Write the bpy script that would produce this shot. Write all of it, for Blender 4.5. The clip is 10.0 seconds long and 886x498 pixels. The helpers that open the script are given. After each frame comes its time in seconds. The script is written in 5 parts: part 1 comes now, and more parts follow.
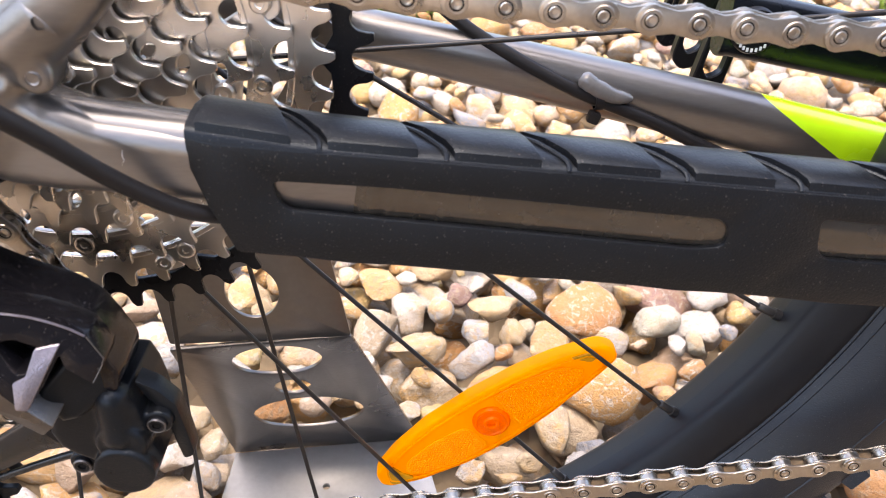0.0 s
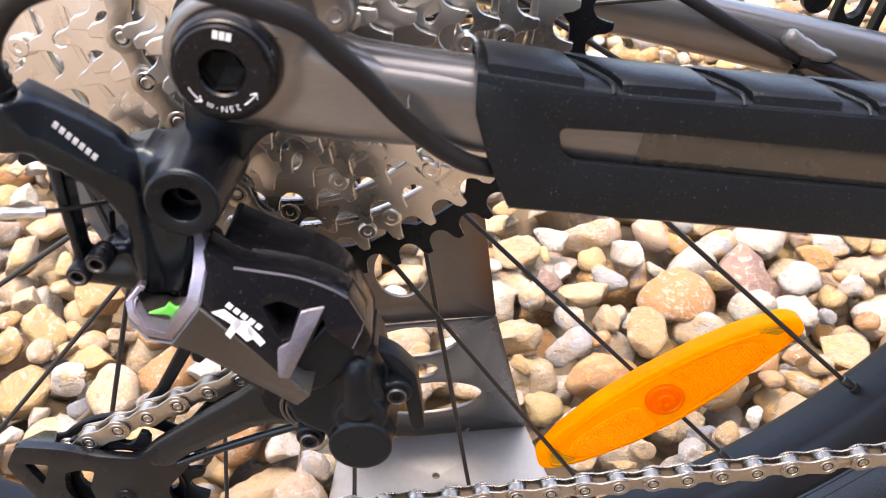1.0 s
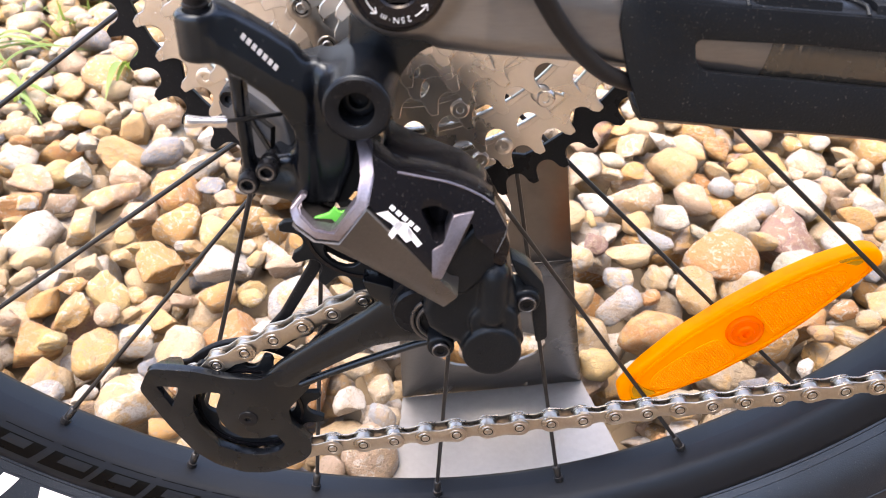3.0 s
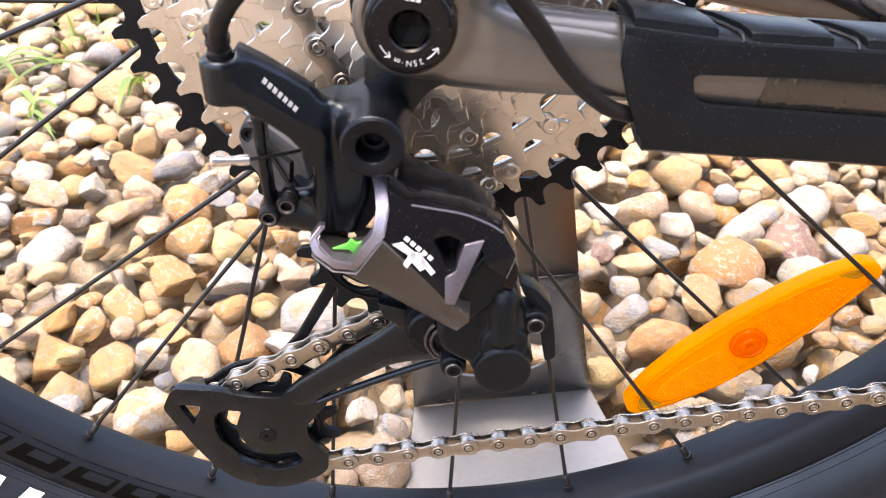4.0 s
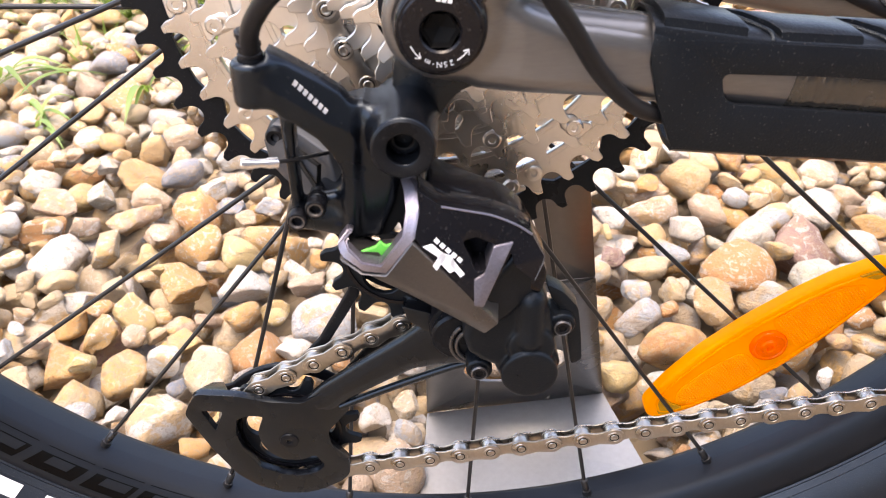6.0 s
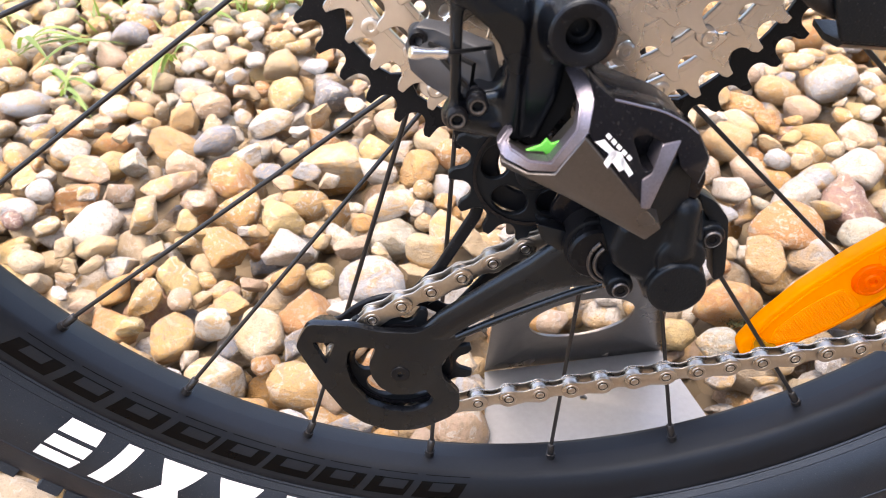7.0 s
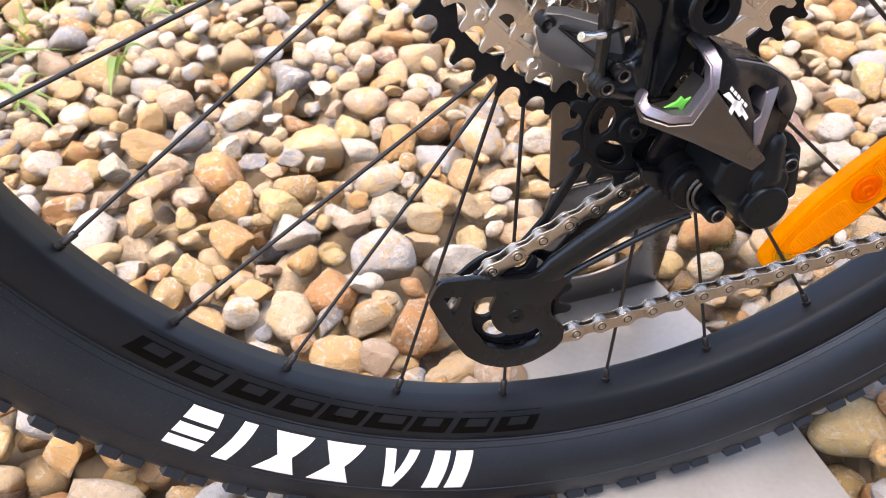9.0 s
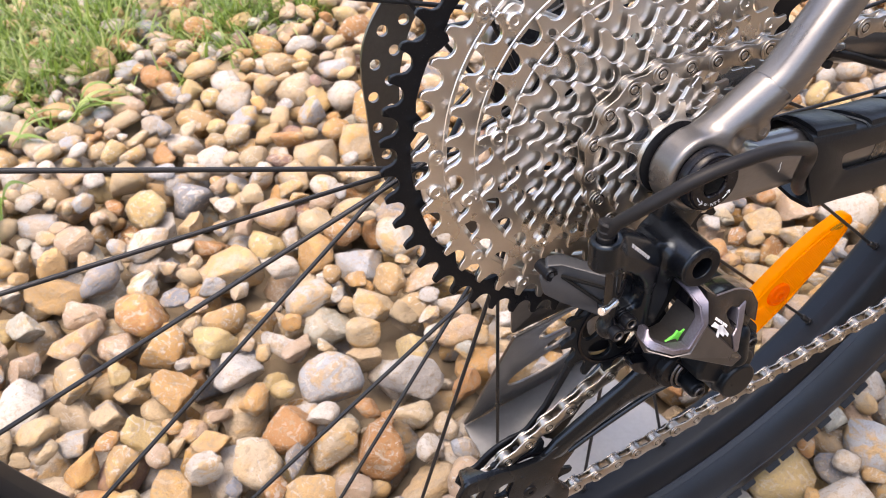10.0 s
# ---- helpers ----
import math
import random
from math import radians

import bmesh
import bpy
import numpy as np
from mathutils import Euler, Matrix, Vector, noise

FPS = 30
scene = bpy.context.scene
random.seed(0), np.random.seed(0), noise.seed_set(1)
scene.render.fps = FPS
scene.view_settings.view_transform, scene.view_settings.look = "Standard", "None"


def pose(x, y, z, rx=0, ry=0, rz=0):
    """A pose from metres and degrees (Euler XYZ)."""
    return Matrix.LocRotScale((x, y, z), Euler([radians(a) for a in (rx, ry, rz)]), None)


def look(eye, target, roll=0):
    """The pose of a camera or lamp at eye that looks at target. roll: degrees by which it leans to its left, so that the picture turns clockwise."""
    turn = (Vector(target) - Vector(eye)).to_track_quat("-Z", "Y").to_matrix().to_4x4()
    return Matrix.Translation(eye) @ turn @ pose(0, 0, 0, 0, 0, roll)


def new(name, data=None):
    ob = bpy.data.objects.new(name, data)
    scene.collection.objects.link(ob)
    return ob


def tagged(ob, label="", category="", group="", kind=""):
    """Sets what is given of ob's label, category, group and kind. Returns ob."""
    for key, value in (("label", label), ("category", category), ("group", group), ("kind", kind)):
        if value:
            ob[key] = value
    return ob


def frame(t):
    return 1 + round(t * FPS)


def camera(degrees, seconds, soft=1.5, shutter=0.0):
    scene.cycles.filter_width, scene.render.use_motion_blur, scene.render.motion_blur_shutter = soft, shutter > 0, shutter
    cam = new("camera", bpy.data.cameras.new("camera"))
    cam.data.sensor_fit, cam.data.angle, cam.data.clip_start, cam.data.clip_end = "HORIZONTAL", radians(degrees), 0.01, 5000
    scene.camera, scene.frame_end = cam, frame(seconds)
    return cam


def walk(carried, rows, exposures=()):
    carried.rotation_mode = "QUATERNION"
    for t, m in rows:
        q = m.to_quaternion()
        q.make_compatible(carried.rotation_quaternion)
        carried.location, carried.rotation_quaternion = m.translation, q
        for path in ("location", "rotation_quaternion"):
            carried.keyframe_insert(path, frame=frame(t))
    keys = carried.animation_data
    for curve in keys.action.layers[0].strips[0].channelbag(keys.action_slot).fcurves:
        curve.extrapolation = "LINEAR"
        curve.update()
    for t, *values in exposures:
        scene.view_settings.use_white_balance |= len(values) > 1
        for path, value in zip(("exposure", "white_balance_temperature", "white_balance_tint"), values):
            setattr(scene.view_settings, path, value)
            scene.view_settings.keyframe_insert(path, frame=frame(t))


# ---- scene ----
cam = camera(59.6, 10.0, 1.0)
PATH = [
    (0, (0.118, -0.251, 0.45), (0.176, 1.419, -0.649), 2.4),
    (0.5, (0.079, -0.257, 0.437), (0.121, 1.413, -0.662), 1.8),
    (1, (0.047, -0.246, 0.431), (0.092, 1.424, -0.667), 1.5),
    (1.5, (0.03, -0.243, 0.429), (0.071, 1.419, -0.682), 1.7),
    (2, (0.018, -0.246, 0.423), (0.055, 1.413, -0.694), 1.3),
    (2.5, (0.012, -0.263, 0.419), (0.043, 1.393, -0.701), 0.9),
    (4, (0.009, -0.275, 0.432), (0.016, 1.386, -0.683), -0.6),
    (4.5, (0.005, -0.28, 0.439), (0.0, 1.384, -0.67), -0.9),
    (5, (0.005, -0.281, 0.435), (-0.008, 1.385, -0.671), -1.1),
    (5.2, (0.005, -0.277, 0.436), (-0.01, 1.389, -0.671), -1.1),
    (6.3, (-0.005, -0.275, 0.428), (0.006, 1.396, -0.67), -1.0),
    (6.5, (-0.014, -0.278, 0.426), (-0.001, 1.388, -0.681), -0.9),
    (7, (-0.047, -0.28, 0.406), (-0.021, 1.375, -0.716), -1.2),
    (7.5, (-0.073, -0.302, 0.391), (-0.023, 1.346, -0.741), -1.3),
    (8, (-0.089, -0.313, 0.398), (-0.006, 1.319, -0.756), -1.8),
    (8.5, (-0.103, -0.325, 0.408), (0.046, 1.289, -0.764), -2.6),
    (9, (-0.133, -0.308, 0.429), (0.127, 1.277, -0.763), -3.5),
    (9.5, (-0.164, -0.283, 0.472), (0.253, 1.257, -0.734), -4.4),
    (10, (-0.177, -0.261, 0.525), (0.418, 1.223, -0.676), -5.0),
]
walk(cam, [(t, look(eye, target, roll)) for t, eye, target, roll in PATH], [(0, 1.73, 7150, 16), (6.5, 1.67, 7150, 16), (7.5, 1.50, 7150, 15), (9.5, 1.33, 7150, 16), (10, 1.18, 7150, 16)])
# shallow focus of a small lens held close to its subject
cam.data.dof.use_dof, cam.data.dof.focus_distance, cam.data.dof.aperture_fstop = True, 0.34, 26.0

# world and sun: bright overcast sky, soft sun high above, slightly from the drive side
SUN_ELEV, SUN_TURN = 79.1, 233.0
world = bpy.data.worlds.new("overcast_sky")
scene.world = world
world.use_nodes = True
wn = world.node_tree.nodes
sky = wn.new("ShaderNodeTexSky")
sky.sky_type = "NISHITA"
sky.sun_disc = False
sky.sun_elevation, sky.sun_rotation = radians(SUN_ELEV), radians(SUN_TURN)
sky.air_density, sky.dust_density, sky.ozone_density = 1.0, 4.0, 1.0
wn["Background"].inputs["Strength"].default_value = 0.295
world.node_tree.links.new(sky.outputs["Color"], wn["Background"].inputs["Color"])
sun_data = bpy.data.lights.new("sun", "SUN")
sun_data.energy, sun_data.angle, sun_data.color = 0.6, radians(48), (1.0, 0.90, 0.74)
sun = new("sun", sun_data)
sun.matrix_world = look((-0.40, -0.30, 2.6), (0, 0, 0))

# ---------------------------------------------------------------- materials


def material(name, colour, rough=0.5, metal=0.0, grain=0.0, grain_scale=400.0, stain=0.0, stain_scale=40.0, bump=0.0, bump_scale=900.0, coat=0.0, stretch=(1, 1, 1), dust=0.0):
    """A surface with fine grain and larger stains in colour and gloss, and a fine relief."""
    m = bpy.data.materials.new(name)
    m.use_nodes = True
    n, l = m.node_tree.nodes, m.node_tree.links
    b = n["Principled BSDF"]
    b.inputs["Metallic"].default_value = metal
    b.inputs["Coat Weight"].default_value = coat
    b.inputs["Coat Roughness"].default_value = 0.12
    tc = n.new("ShaderNodeTexCoord")
    mp = n.new("ShaderNodeMapping")
    mp.inputs["Scale"].default_value = stretch
    l.new(tc.outputs["Object"], mp.inputs["Vector"])

    def noise_node(scale, detail=4.0):
        t = n.new("ShaderNodeTexNoise")
        t.inputs["Scale"].default_value, t.inputs["Detail"].default_value = scale, detail
        l.new(mp.outputs["Vector"], t.inputs["Vector"])
        return t.outputs["Fac"]

    fine, broad = noise_node(grain_scale), noise_node(stain_scale)
    val = n.new("ShaderNodeMath")
    val.operation = "MULTIPLY_ADD"
    l.new(fine, val.inputs[0])
    val.inputs[1].default_value, val.inputs[2].default_value = 2 * grain, 1 - grain - stain
    val2 = n.new("ShaderNodeMath")
    val2.operation = "MULTIPLY_ADD"
    l.new(broad, val2.inputs[0])
    val2.inputs[1].default_value = 2 * stain
    l.new(val.outputs[0], val2.inputs[2])
    mix = n.new("ShaderNodeMix")
    mix.data_type, mix.blend_type = "RGBA", "MULTIPLY"
    mix.inputs["Factor"].default_value = 1.0
    mix.inputs["A"].default_value = (*colour, 1)
    l.new(val2.outputs[0], mix.inputs["B"])
    out = mix.outputs["Result"]
    if dust:
        specks = n.new("ShaderNodeMapRange")
        specks.inputs["From Min"].default_value, specks.inputs["From Max"].default_value = 0.68, 0.80
        specks.inputs["To Max"].default_value = dust
        l.new(noise_node(1400.0, 1.0), specks.inputs["Value"])
        mix2 = n.new("ShaderNodeMix")
        mix2.data_type = "RGBA"
        mix2.inputs["B"].default_value = (0.45, 0.42, 0.38, 1)
        l.new(specks.outputs["Result"], mix2.inputs["Factor"])
        l.new(out, mix2.inputs["A"])
        out = mix2.outputs["Result"]
    l.new(out, b.inputs["Base Color"])
    r = n.new("ShaderNodeMapRange")
    r.inputs["From Min"].default_value, r.inputs["From Max"].default_value = 0.25, 0.75
    r.inputs["To Min"].default_value, r.inputs["To Max"].default_value = rough * 0.75, min(1.0, rough * 1.3)
    l.new(broad, r.inputs["Value"])
    l.new(r.outputs["Result"], b.inputs["Roughness"])
    if bump:
        bp = n.new("ShaderNodeBump")
        bp.inputs["Strength"].default_value, bp.inputs["Distance"].default_value = bump, 0.0004
        l.new(noise_node(bump_scale, 3.0), bp.inputs["Height"])
        l.new(bp.outputs["Normal"], b.inputs["Normal"])
    return m


STONE_RAMP = [(0.0, (0.512, 0.388, 0.246)), (0.1, (0.512, 0.339, 0.169)), (0.17, (0.542, 0.509, 0.463)), (0.26, (0.522, 0.306, 0.125)), (0.33, (0.532, 0.427, 0.299)),
              (0.42, (0.443, 0.422, 0.396)), (0.49, (0.532, 0.398, 0.193)), (0.56, (0.512, 0.378, 0.275)), (0.64, (0.443, 0.228, 0.097)), (0.7, (0.561, 0.514, 0.449)),
              (0.79, (0.492, 0.378, 0.236)), (0.86, (0.394, 0.403, 0.415)), (0.92, (0.295, 0.189, 0.164)), (0.945, (0.424, 0.407, 0.338)), (0.97, (0.266, 0.276, 0.304))]


def stone_material(name, per_island):
    m = bpy.data.materials.new(name)
    m.use_nodes = True
    n, l = m.node_tree.nodes, m.node_tree.links
    b = n["Principled BSDF"]
    if per_island:
        pick = n.new("ShaderNodeNewGeometry").outputs["Random Per Island"]
    else:
        pick = n.new("ShaderNodeObjectInfo").outputs["Random"]
    ramp = n.new("ShaderNodeValToRGB")
    ramp.color_ramp.interpolation = "CONSTANT"
    el = ramp.color_ramp.elements
    while len(el) < len(STONE_RAMP):
        el.new(0.5)
    for e, (p, c) in zip(el, STONE_RAMP):
        e.position, e.color = p, (*c, 1)
    l.new(pick, ramp.inputs["Fac"])
    geo = n.new("ShaderNodeNewGeometry")
    shift = n.new("ShaderNodeVectorMath")
    shift.operation = "MULTIPLY_ADD"
    l.new(geo.outputs["Position"], shift.inputs[0])
    shift.inputs[1].default_value = (1, 1, 1.6)
    scaled = n.new("ShaderNodeMath")
    scaled.operation = "MULTIPLY"
    scaled.inputs[1].default_value = 37.0
    l.new(pick, scaled.inputs[0])
    l.new(scaled.outputs[0], shift.inputs[2])

    def tex(scale, detail, rough=0.6, warp=0.0):
        t = n.new("ShaderNodeTexNoise")
        t.inputs["Scale"].default_value, t.inputs["Detail"].default_value = scale, detail
        t.inputs["Roughness"].default_value, t.inputs["Distortion"].default_value = rough, warp
        l.new(shift.outputs[0], t.inputs["Vector"])
        return t.outputs["Fac"]

    broad, fine, vein, patch = tex(45, 4, 0.6, 0.5), tex(620, 5, 0.75), tex(85, 4, 0.6, 1.6), tex(170, 5, 0.7, 0.6)

    def second(k):
        """Another chance number for each stone."""
        w = n.new("ShaderNodeTexWhiteNoise")
        w.noise_dimensions = "1D"
        q = n.new("ShaderNodeMath")
        q.operation = "MULTIPLY"
        q.inputs[1].default_value = k
        l.new(pick, q.inputs[0])
        l.new(q.outputs[0], w.inputs["W"])
        return w.outputs["Value"]

    def times(x, y):
        q = n.new("ShaderNodeMath")
        q.operation = "MULTIPLY"
        l.new(x, q.inputs[0])
        l.new(y, q.inputs[1])
        return q.outputs[0]

    def blend(a, colour, fac, lo, hi, top, share=None):
        r = n.new("ShaderNodeMapRange")
        r.inputs["From Min"].default_value, r.inputs["From Max"].default_value, r.inputs["To Max"].default_value = lo, hi, top
        l.new(fac, r.inputs["Value"])
        x = n.new("ShaderNodeMix")
        x.data_type = "RGBA"
        l.new(times(r.outputs["Result"], share) if share is not None else r.outputs["Result"], x.inputs["Factor"])
        l.new(a, x.inputs["A"])
        x.inputs["B"].default_value = (*colour, 1)
        return x.outputs["Result"]

    rusty, streaky = second(91.7), second(53.3)
    # a little lighter or darker, stone by stone
    tone = n.new("ShaderNodeMapRange")
    tone.inputs["To Min"].default_value, tone.inputs["To Max"].default_value = 0.78, 1.0
    l.new(second(17.9), tone.inputs["Value"])
    shade = n.new("ShaderNodeMix")
    shade.data_type, shade.blend_type = "RGBA", "MULTIPLY"
    shade.inputs["Factor"].default_value = 1.0
    l.new(ramp.outputs["Color"], shade.inputs["A"])
    l.new(tone.outputs["Result"], shade.inputs["B"])
    c = blend(shade.outputs["Result"], (0.53, 0.33, 0.125), broad, 0.47, 0.57, 0.9, rusty)
    c = blend(c, (0.56, 0.525, 0.47), vein, 0.555, 0.60, 0.8, streaky)
    c = blend(c, (0.36, 0.285, 0.20), patch, 0.51, 0.62, 0.7)
    c = blend(c, (0.26, 0.18, 0.10), fine, 0.56, 0.72, 0.75)
    l.new(c, b.inputs["Base Color"])
    b.inputs["Roughness"].default_value = 0.7
    b.inputs["Specular IOR Level"].default_value = 0.25
    h = n.new("ShaderNodeMath")
    h.operation = "MULTIPLY_ADD"
    l.new(broad, h.inputs[0])
    h.inputs[1].default_value = 2.5
    h2 = n.new("ShaderNodeMath")
    h2.operation = "MULTIPLY_ADD"
    l.new(patch, h2.inputs[0])
    h2.inputs[1].default_value = 1.3
    l.new(fine, h2.inputs[2])
    l.new(h2.outputs[0], h.inputs[2])
    bp = n.new("ShaderNodeBump")
    bp.inputs["Strength"].default_value, bp.inputs["Distance"].default_value = 1.0, 0.0023
    l.new(h.outputs[0], bp.inputs["Height"])
    l.new(bp.outputs["Normal"], b.inputs["Normal"])
    return m


def ground_material():
    """Far gravel: small stones of mixed colours down among which the built stones lie."""
    m = bpy.data.materials.new("far_gravel")
    m.use_nodes = True
    n, l = m.node_tree.nodes, m.node_tree.links
    b = n["Principled BSDF"]
    geo = n.new("ShaderNodeNewGeometry")
    v = n.new("ShaderNodeTexVoronoi")
    v.inputs["Scale"].default_value = 32.0
    l.new(geo.outputs["Position"], v.inputs["Vector"])
    sep = n.new("ShaderNodeSeparateColor")
    l.new(v.outputs["Color"], sep.inputs["Color"])
    ramp = n.new("ShaderNodeValToRGB")
    ramp.color_ramp.interpolation = "CONSTANT"
    el = ramp.color_ramp.elements
    while len(el) < len(STONE_RAMP):
        el.new(0.5)
    for e, (p, c) in zip(el, STONE_RAMP):
        e.position, e.color = p, (*[k * 0.8 for k in c], 1)
    l.new(sep.outputs["Red"], ramp.inputs["Fac"])
    # darker brown painted under the bed of stones, for shade in the gaps
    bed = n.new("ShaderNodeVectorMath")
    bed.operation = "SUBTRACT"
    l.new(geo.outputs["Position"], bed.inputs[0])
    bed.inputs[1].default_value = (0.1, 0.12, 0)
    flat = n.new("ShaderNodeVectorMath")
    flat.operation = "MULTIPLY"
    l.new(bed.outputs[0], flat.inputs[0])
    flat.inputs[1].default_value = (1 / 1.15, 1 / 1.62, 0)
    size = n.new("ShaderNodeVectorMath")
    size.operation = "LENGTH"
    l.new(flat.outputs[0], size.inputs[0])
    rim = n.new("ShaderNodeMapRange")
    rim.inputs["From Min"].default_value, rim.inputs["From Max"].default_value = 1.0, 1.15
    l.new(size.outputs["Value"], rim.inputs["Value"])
    gap_shade = n.new("ShaderNodeMix")
    gap_shade.data_type = "RGBA"
    gap_shade.inputs["A"].default_value = (0.23, 0.18, 0.12, 1)
    l.new(rim.outputs["Result"], gap_shade.inputs["Factor"])
    l.new(ramp.outputs["Color"], gap_shade.inputs["B"])
    # grass soil beyond the gravel's edge
    where = n.new("ShaderNodeSeparateXYZ")
    l.new(geo.outputs["Position"], where.inputs[0])
    edge = n.new("ShaderNodeMapRange")
    edge.inputs["From Min"].default_value, edge.inputs["From Max"].default_value = 1.35, 1.6
    l.new(where.outputs["Y"], edge.inputs["Value"])
    blades = n.new("ShaderNodeTexNoise")
    blades.inputs["Scale"].default_value, blades.inputs["Detail"].default_value = 60.0, 6.0
    l.new(geo.outputs["Position"], blades.inputs["Vector"])
    green = n.new("ShaderNodeMix")
    green.data_type = "RGBA"
    green.inputs["A"].default_value, green.inputs["B"].default_value = (0.05, 0.09, 0.02, 1), (0.16, 0.24, 0.06, 1)
    l.new(blades.outputs["Fac"], green.inputs["Factor"])
    mix = n.new("ShaderNodeMix")
    mix.data_type = "RGBA"
    l.new(edge.outputs["Result"], mix.inputs["Factor"])
    l.new(gap_shade.outputs["Result"], mix.inputs["A"])
    l.new(green.outputs["Result"], mix.inputs["B"])
    l.new(mix.outputs["Result"], b.inputs["Base Color"])
    b.inputs["Roughness"].default_value = 0.95
    bp = n.new("ShaderNodeBump")
    bp.invert = True
    bp.inputs["Strength"].default_value, bp.inputs["Distance"].default_value = 0.8, 0.02
    l.new(v.outputs["Distance"], bp.inputs["Height"])
    l.new(bp.outputs["Normal"], b.inputs["Normal"])
    return m


def grass_material():
    m = bpy.data.materials.new("grass_blades")
    m.use_nodes = True
    n, l = m.node_tree.nodes, m.node_tree.links
    b = n["Principled BSDF"]
    ramp = n.new("ShaderNodeValToRGB")
    el = ramp.color_ramp.elements
    el.new(0.5)
    for e, (p, c) in zip(el, [(0, (0.09, 0.15, 0.03)), (0.6, (0.19, 0.28, 0.07)), (1, (0.40, 0.42, 0.17))]):
        e.position, e.color = p, (*c, 1)
    l.new(n.new("ShaderNodeNewGeometry").outputs["Random Per Island"], ramp.inputs["Fac"])
    l.new(ramp.outputs["Color"], b.inputs["Base Color"])
    b.inputs["Roughness"].default_value = 0.45
    return lit_through(m, (0.22, 0.33, 0.05), 0.35)


def lit_through(m, colour, share):
    """Lets part of the light that falls on the back through, as thin plastic and leaves do."""
    n, l = m.node_tree.nodes, m.node_tree.links
    t = n.new("ShaderNodeBsdfTranslucent")
    t.inputs["Color"].default_value = (*colour, 1)
    mix = n.new("ShaderNodeMixShader")
    mix.inputs["Fac"].default_value = share
    l.new(n["Principled BSDF"].outputs["BSDF"], mix.inputs[1])
    l.new(t.outputs["BSDF"], mix.inputs[2])
    l.new(mix.outputs["Shader"], n["Material Output"].inputs["Surface"])
    return m


def reflector_material():
    return lit_through(material("amber_reflector_plastic", (0.95, 0.43, 0.0), 0.32, 0, 0.10, 300, 0.30, 45), (1.0, 0.46, 0.0), 0.6)


M_STONE, M_GRAVEL = stone_material("pebble", False), stone_material("pebble_heap", True)
M_GROUND, M_GRASS = ground_material(), grass_material()
M_MOSS = material("dark_moss", (0.05, 0.052, 0.018), 0.8, 0, 0.4, 900, 0.3, 200)
M_TYRE = material("tyre_rubber", (0.008, 0.0098, 0.0138), 0.42, 0, 0.25, 500, 0.15, 30, 0.35, 1500, dust=0.10)
M_RIM = material("matt_black_rim", (0.005, 0.0055, 0.0075), 0.42, 0, 0.2, 600, 0.15, 25, 0.15, 2000)
M_RIMLOGO = material("gloss_black_decal", (0.0012, 0.0013, 0.0016), 0.3, 0, 0.1)
M_WHITE = material("white_print", (0.62, 0.64, 0.66), 0.5, 0, 0.08, 700, 0.06, 60)
M_SPOKE = material("black_spoke", (0.016, 0.016, 0.017), 0.32, 0.3, 0.2)
M_STEEL = material("nickel_plated_steel", (0.61, 0.59, 0.56), 0.29, 1.0, 0.05, 500, 0.10, 45, 0.03, 700)
M_STEEL2 = material("satin_alloy", (0.72, 0.695, 0.66), 0.34, 1.0, 0.05, 500, 0.10, 45, 0.03, 700)
M_CHAIN = material("chain_steel", (0.38, 0.355, 0.32), 0.30, 1.0, 0.12, 700, 0.15, 80, 0.1, 900)
M_BLACKALU = material("black_anodised_alloy", (0.006, 0.006, 0.007), 0.30, 0.0, 0.2, 600, 0.15, 60, 0.1, 1500, dust=0.05)
M_SATIN = material("satin_black_paint", (0.0028, 0.0034, 0.0048), 0.25, 0.0, 0.2, 700, 0.2, 60, 0.12, 1600, dust=0.03)
M_GLOSSBLACK = material("gloss_black_paint", (0.005, 0.005, 0.0065), 0.16, 0.0, 0.15, 600, 0.1, 50, dust=0.08, coat=0.04)
M_PLASTIC = material("black_moulded_plastic", (0.0045, 0.0055, 0.007), 0.34, 0, 0.2, 800, 0.15, 70, 0.25, 1800, dust=0.03)
M_GUN = material("gunmetal_link_paint", (0.10, 0.095, 0.093), 0.33, 0.75, 0.15, 900, 0.15, 60, 0.1, 1800, dust=0.08)
M_PURPLE = material("violet_grey_polished_alloy", (0.22, 0.208, 0.245), 0.36, 0.9, 0.25, 1300, 0.15, 90, 0.35, 1800)
# long stains painted in for reflections of gravel streaked along the tube
M_FRAME = material("metallic_anthracite_paint", (0.168, 0.164, 0.160), 0.32, 0.82, 0.12, 1500, 0.30, 55, 0.06, 2500, coat=0.22, stretch=(0.14, 1, 1))
M_LIME = material("lime_green_paint", (0.36, 0.66, 0.01), 0.25, 0, 0.03, 900, 0.04, 30, coat=0.7)
M_GUARD = material("guard_rubber", (0.005, 0.0057, 0.007), 0.34, 0, 0.2, 800, 0.2, 25, 0.3, 1500, dust=0.12)
M_CABLE = material("cable_housing", (0.011, 0.011, 0.012), 0.40, 0, 0.15, 900, 0.1, 60, 0.1, 1500)
M_ALU = material("bright_alloy", (0.78, 0.78, 0.78), 0.25, 1.0, 0.05)
M_ROTOR = material("rotor_steel", (0.16, 0.15, 0.14), 0.38, 1.0, 0.12, 600)
# one folded sheet in two tones: base paler for skylight, panels darker for shade
M_STANDBASE = material("sky_lit_sheet", (0.265, 0.262, 0.255), 0.5, 0.25, 0.12, 250, 0.20, 14, 0.2, 500, dust=0.1)
M_STAND = material("shaded_steel_sheet", (0.13, 0.122, 0.114), 0.30, 0.9, 0.12, 250, 0.22, 14, 0.15, 500)
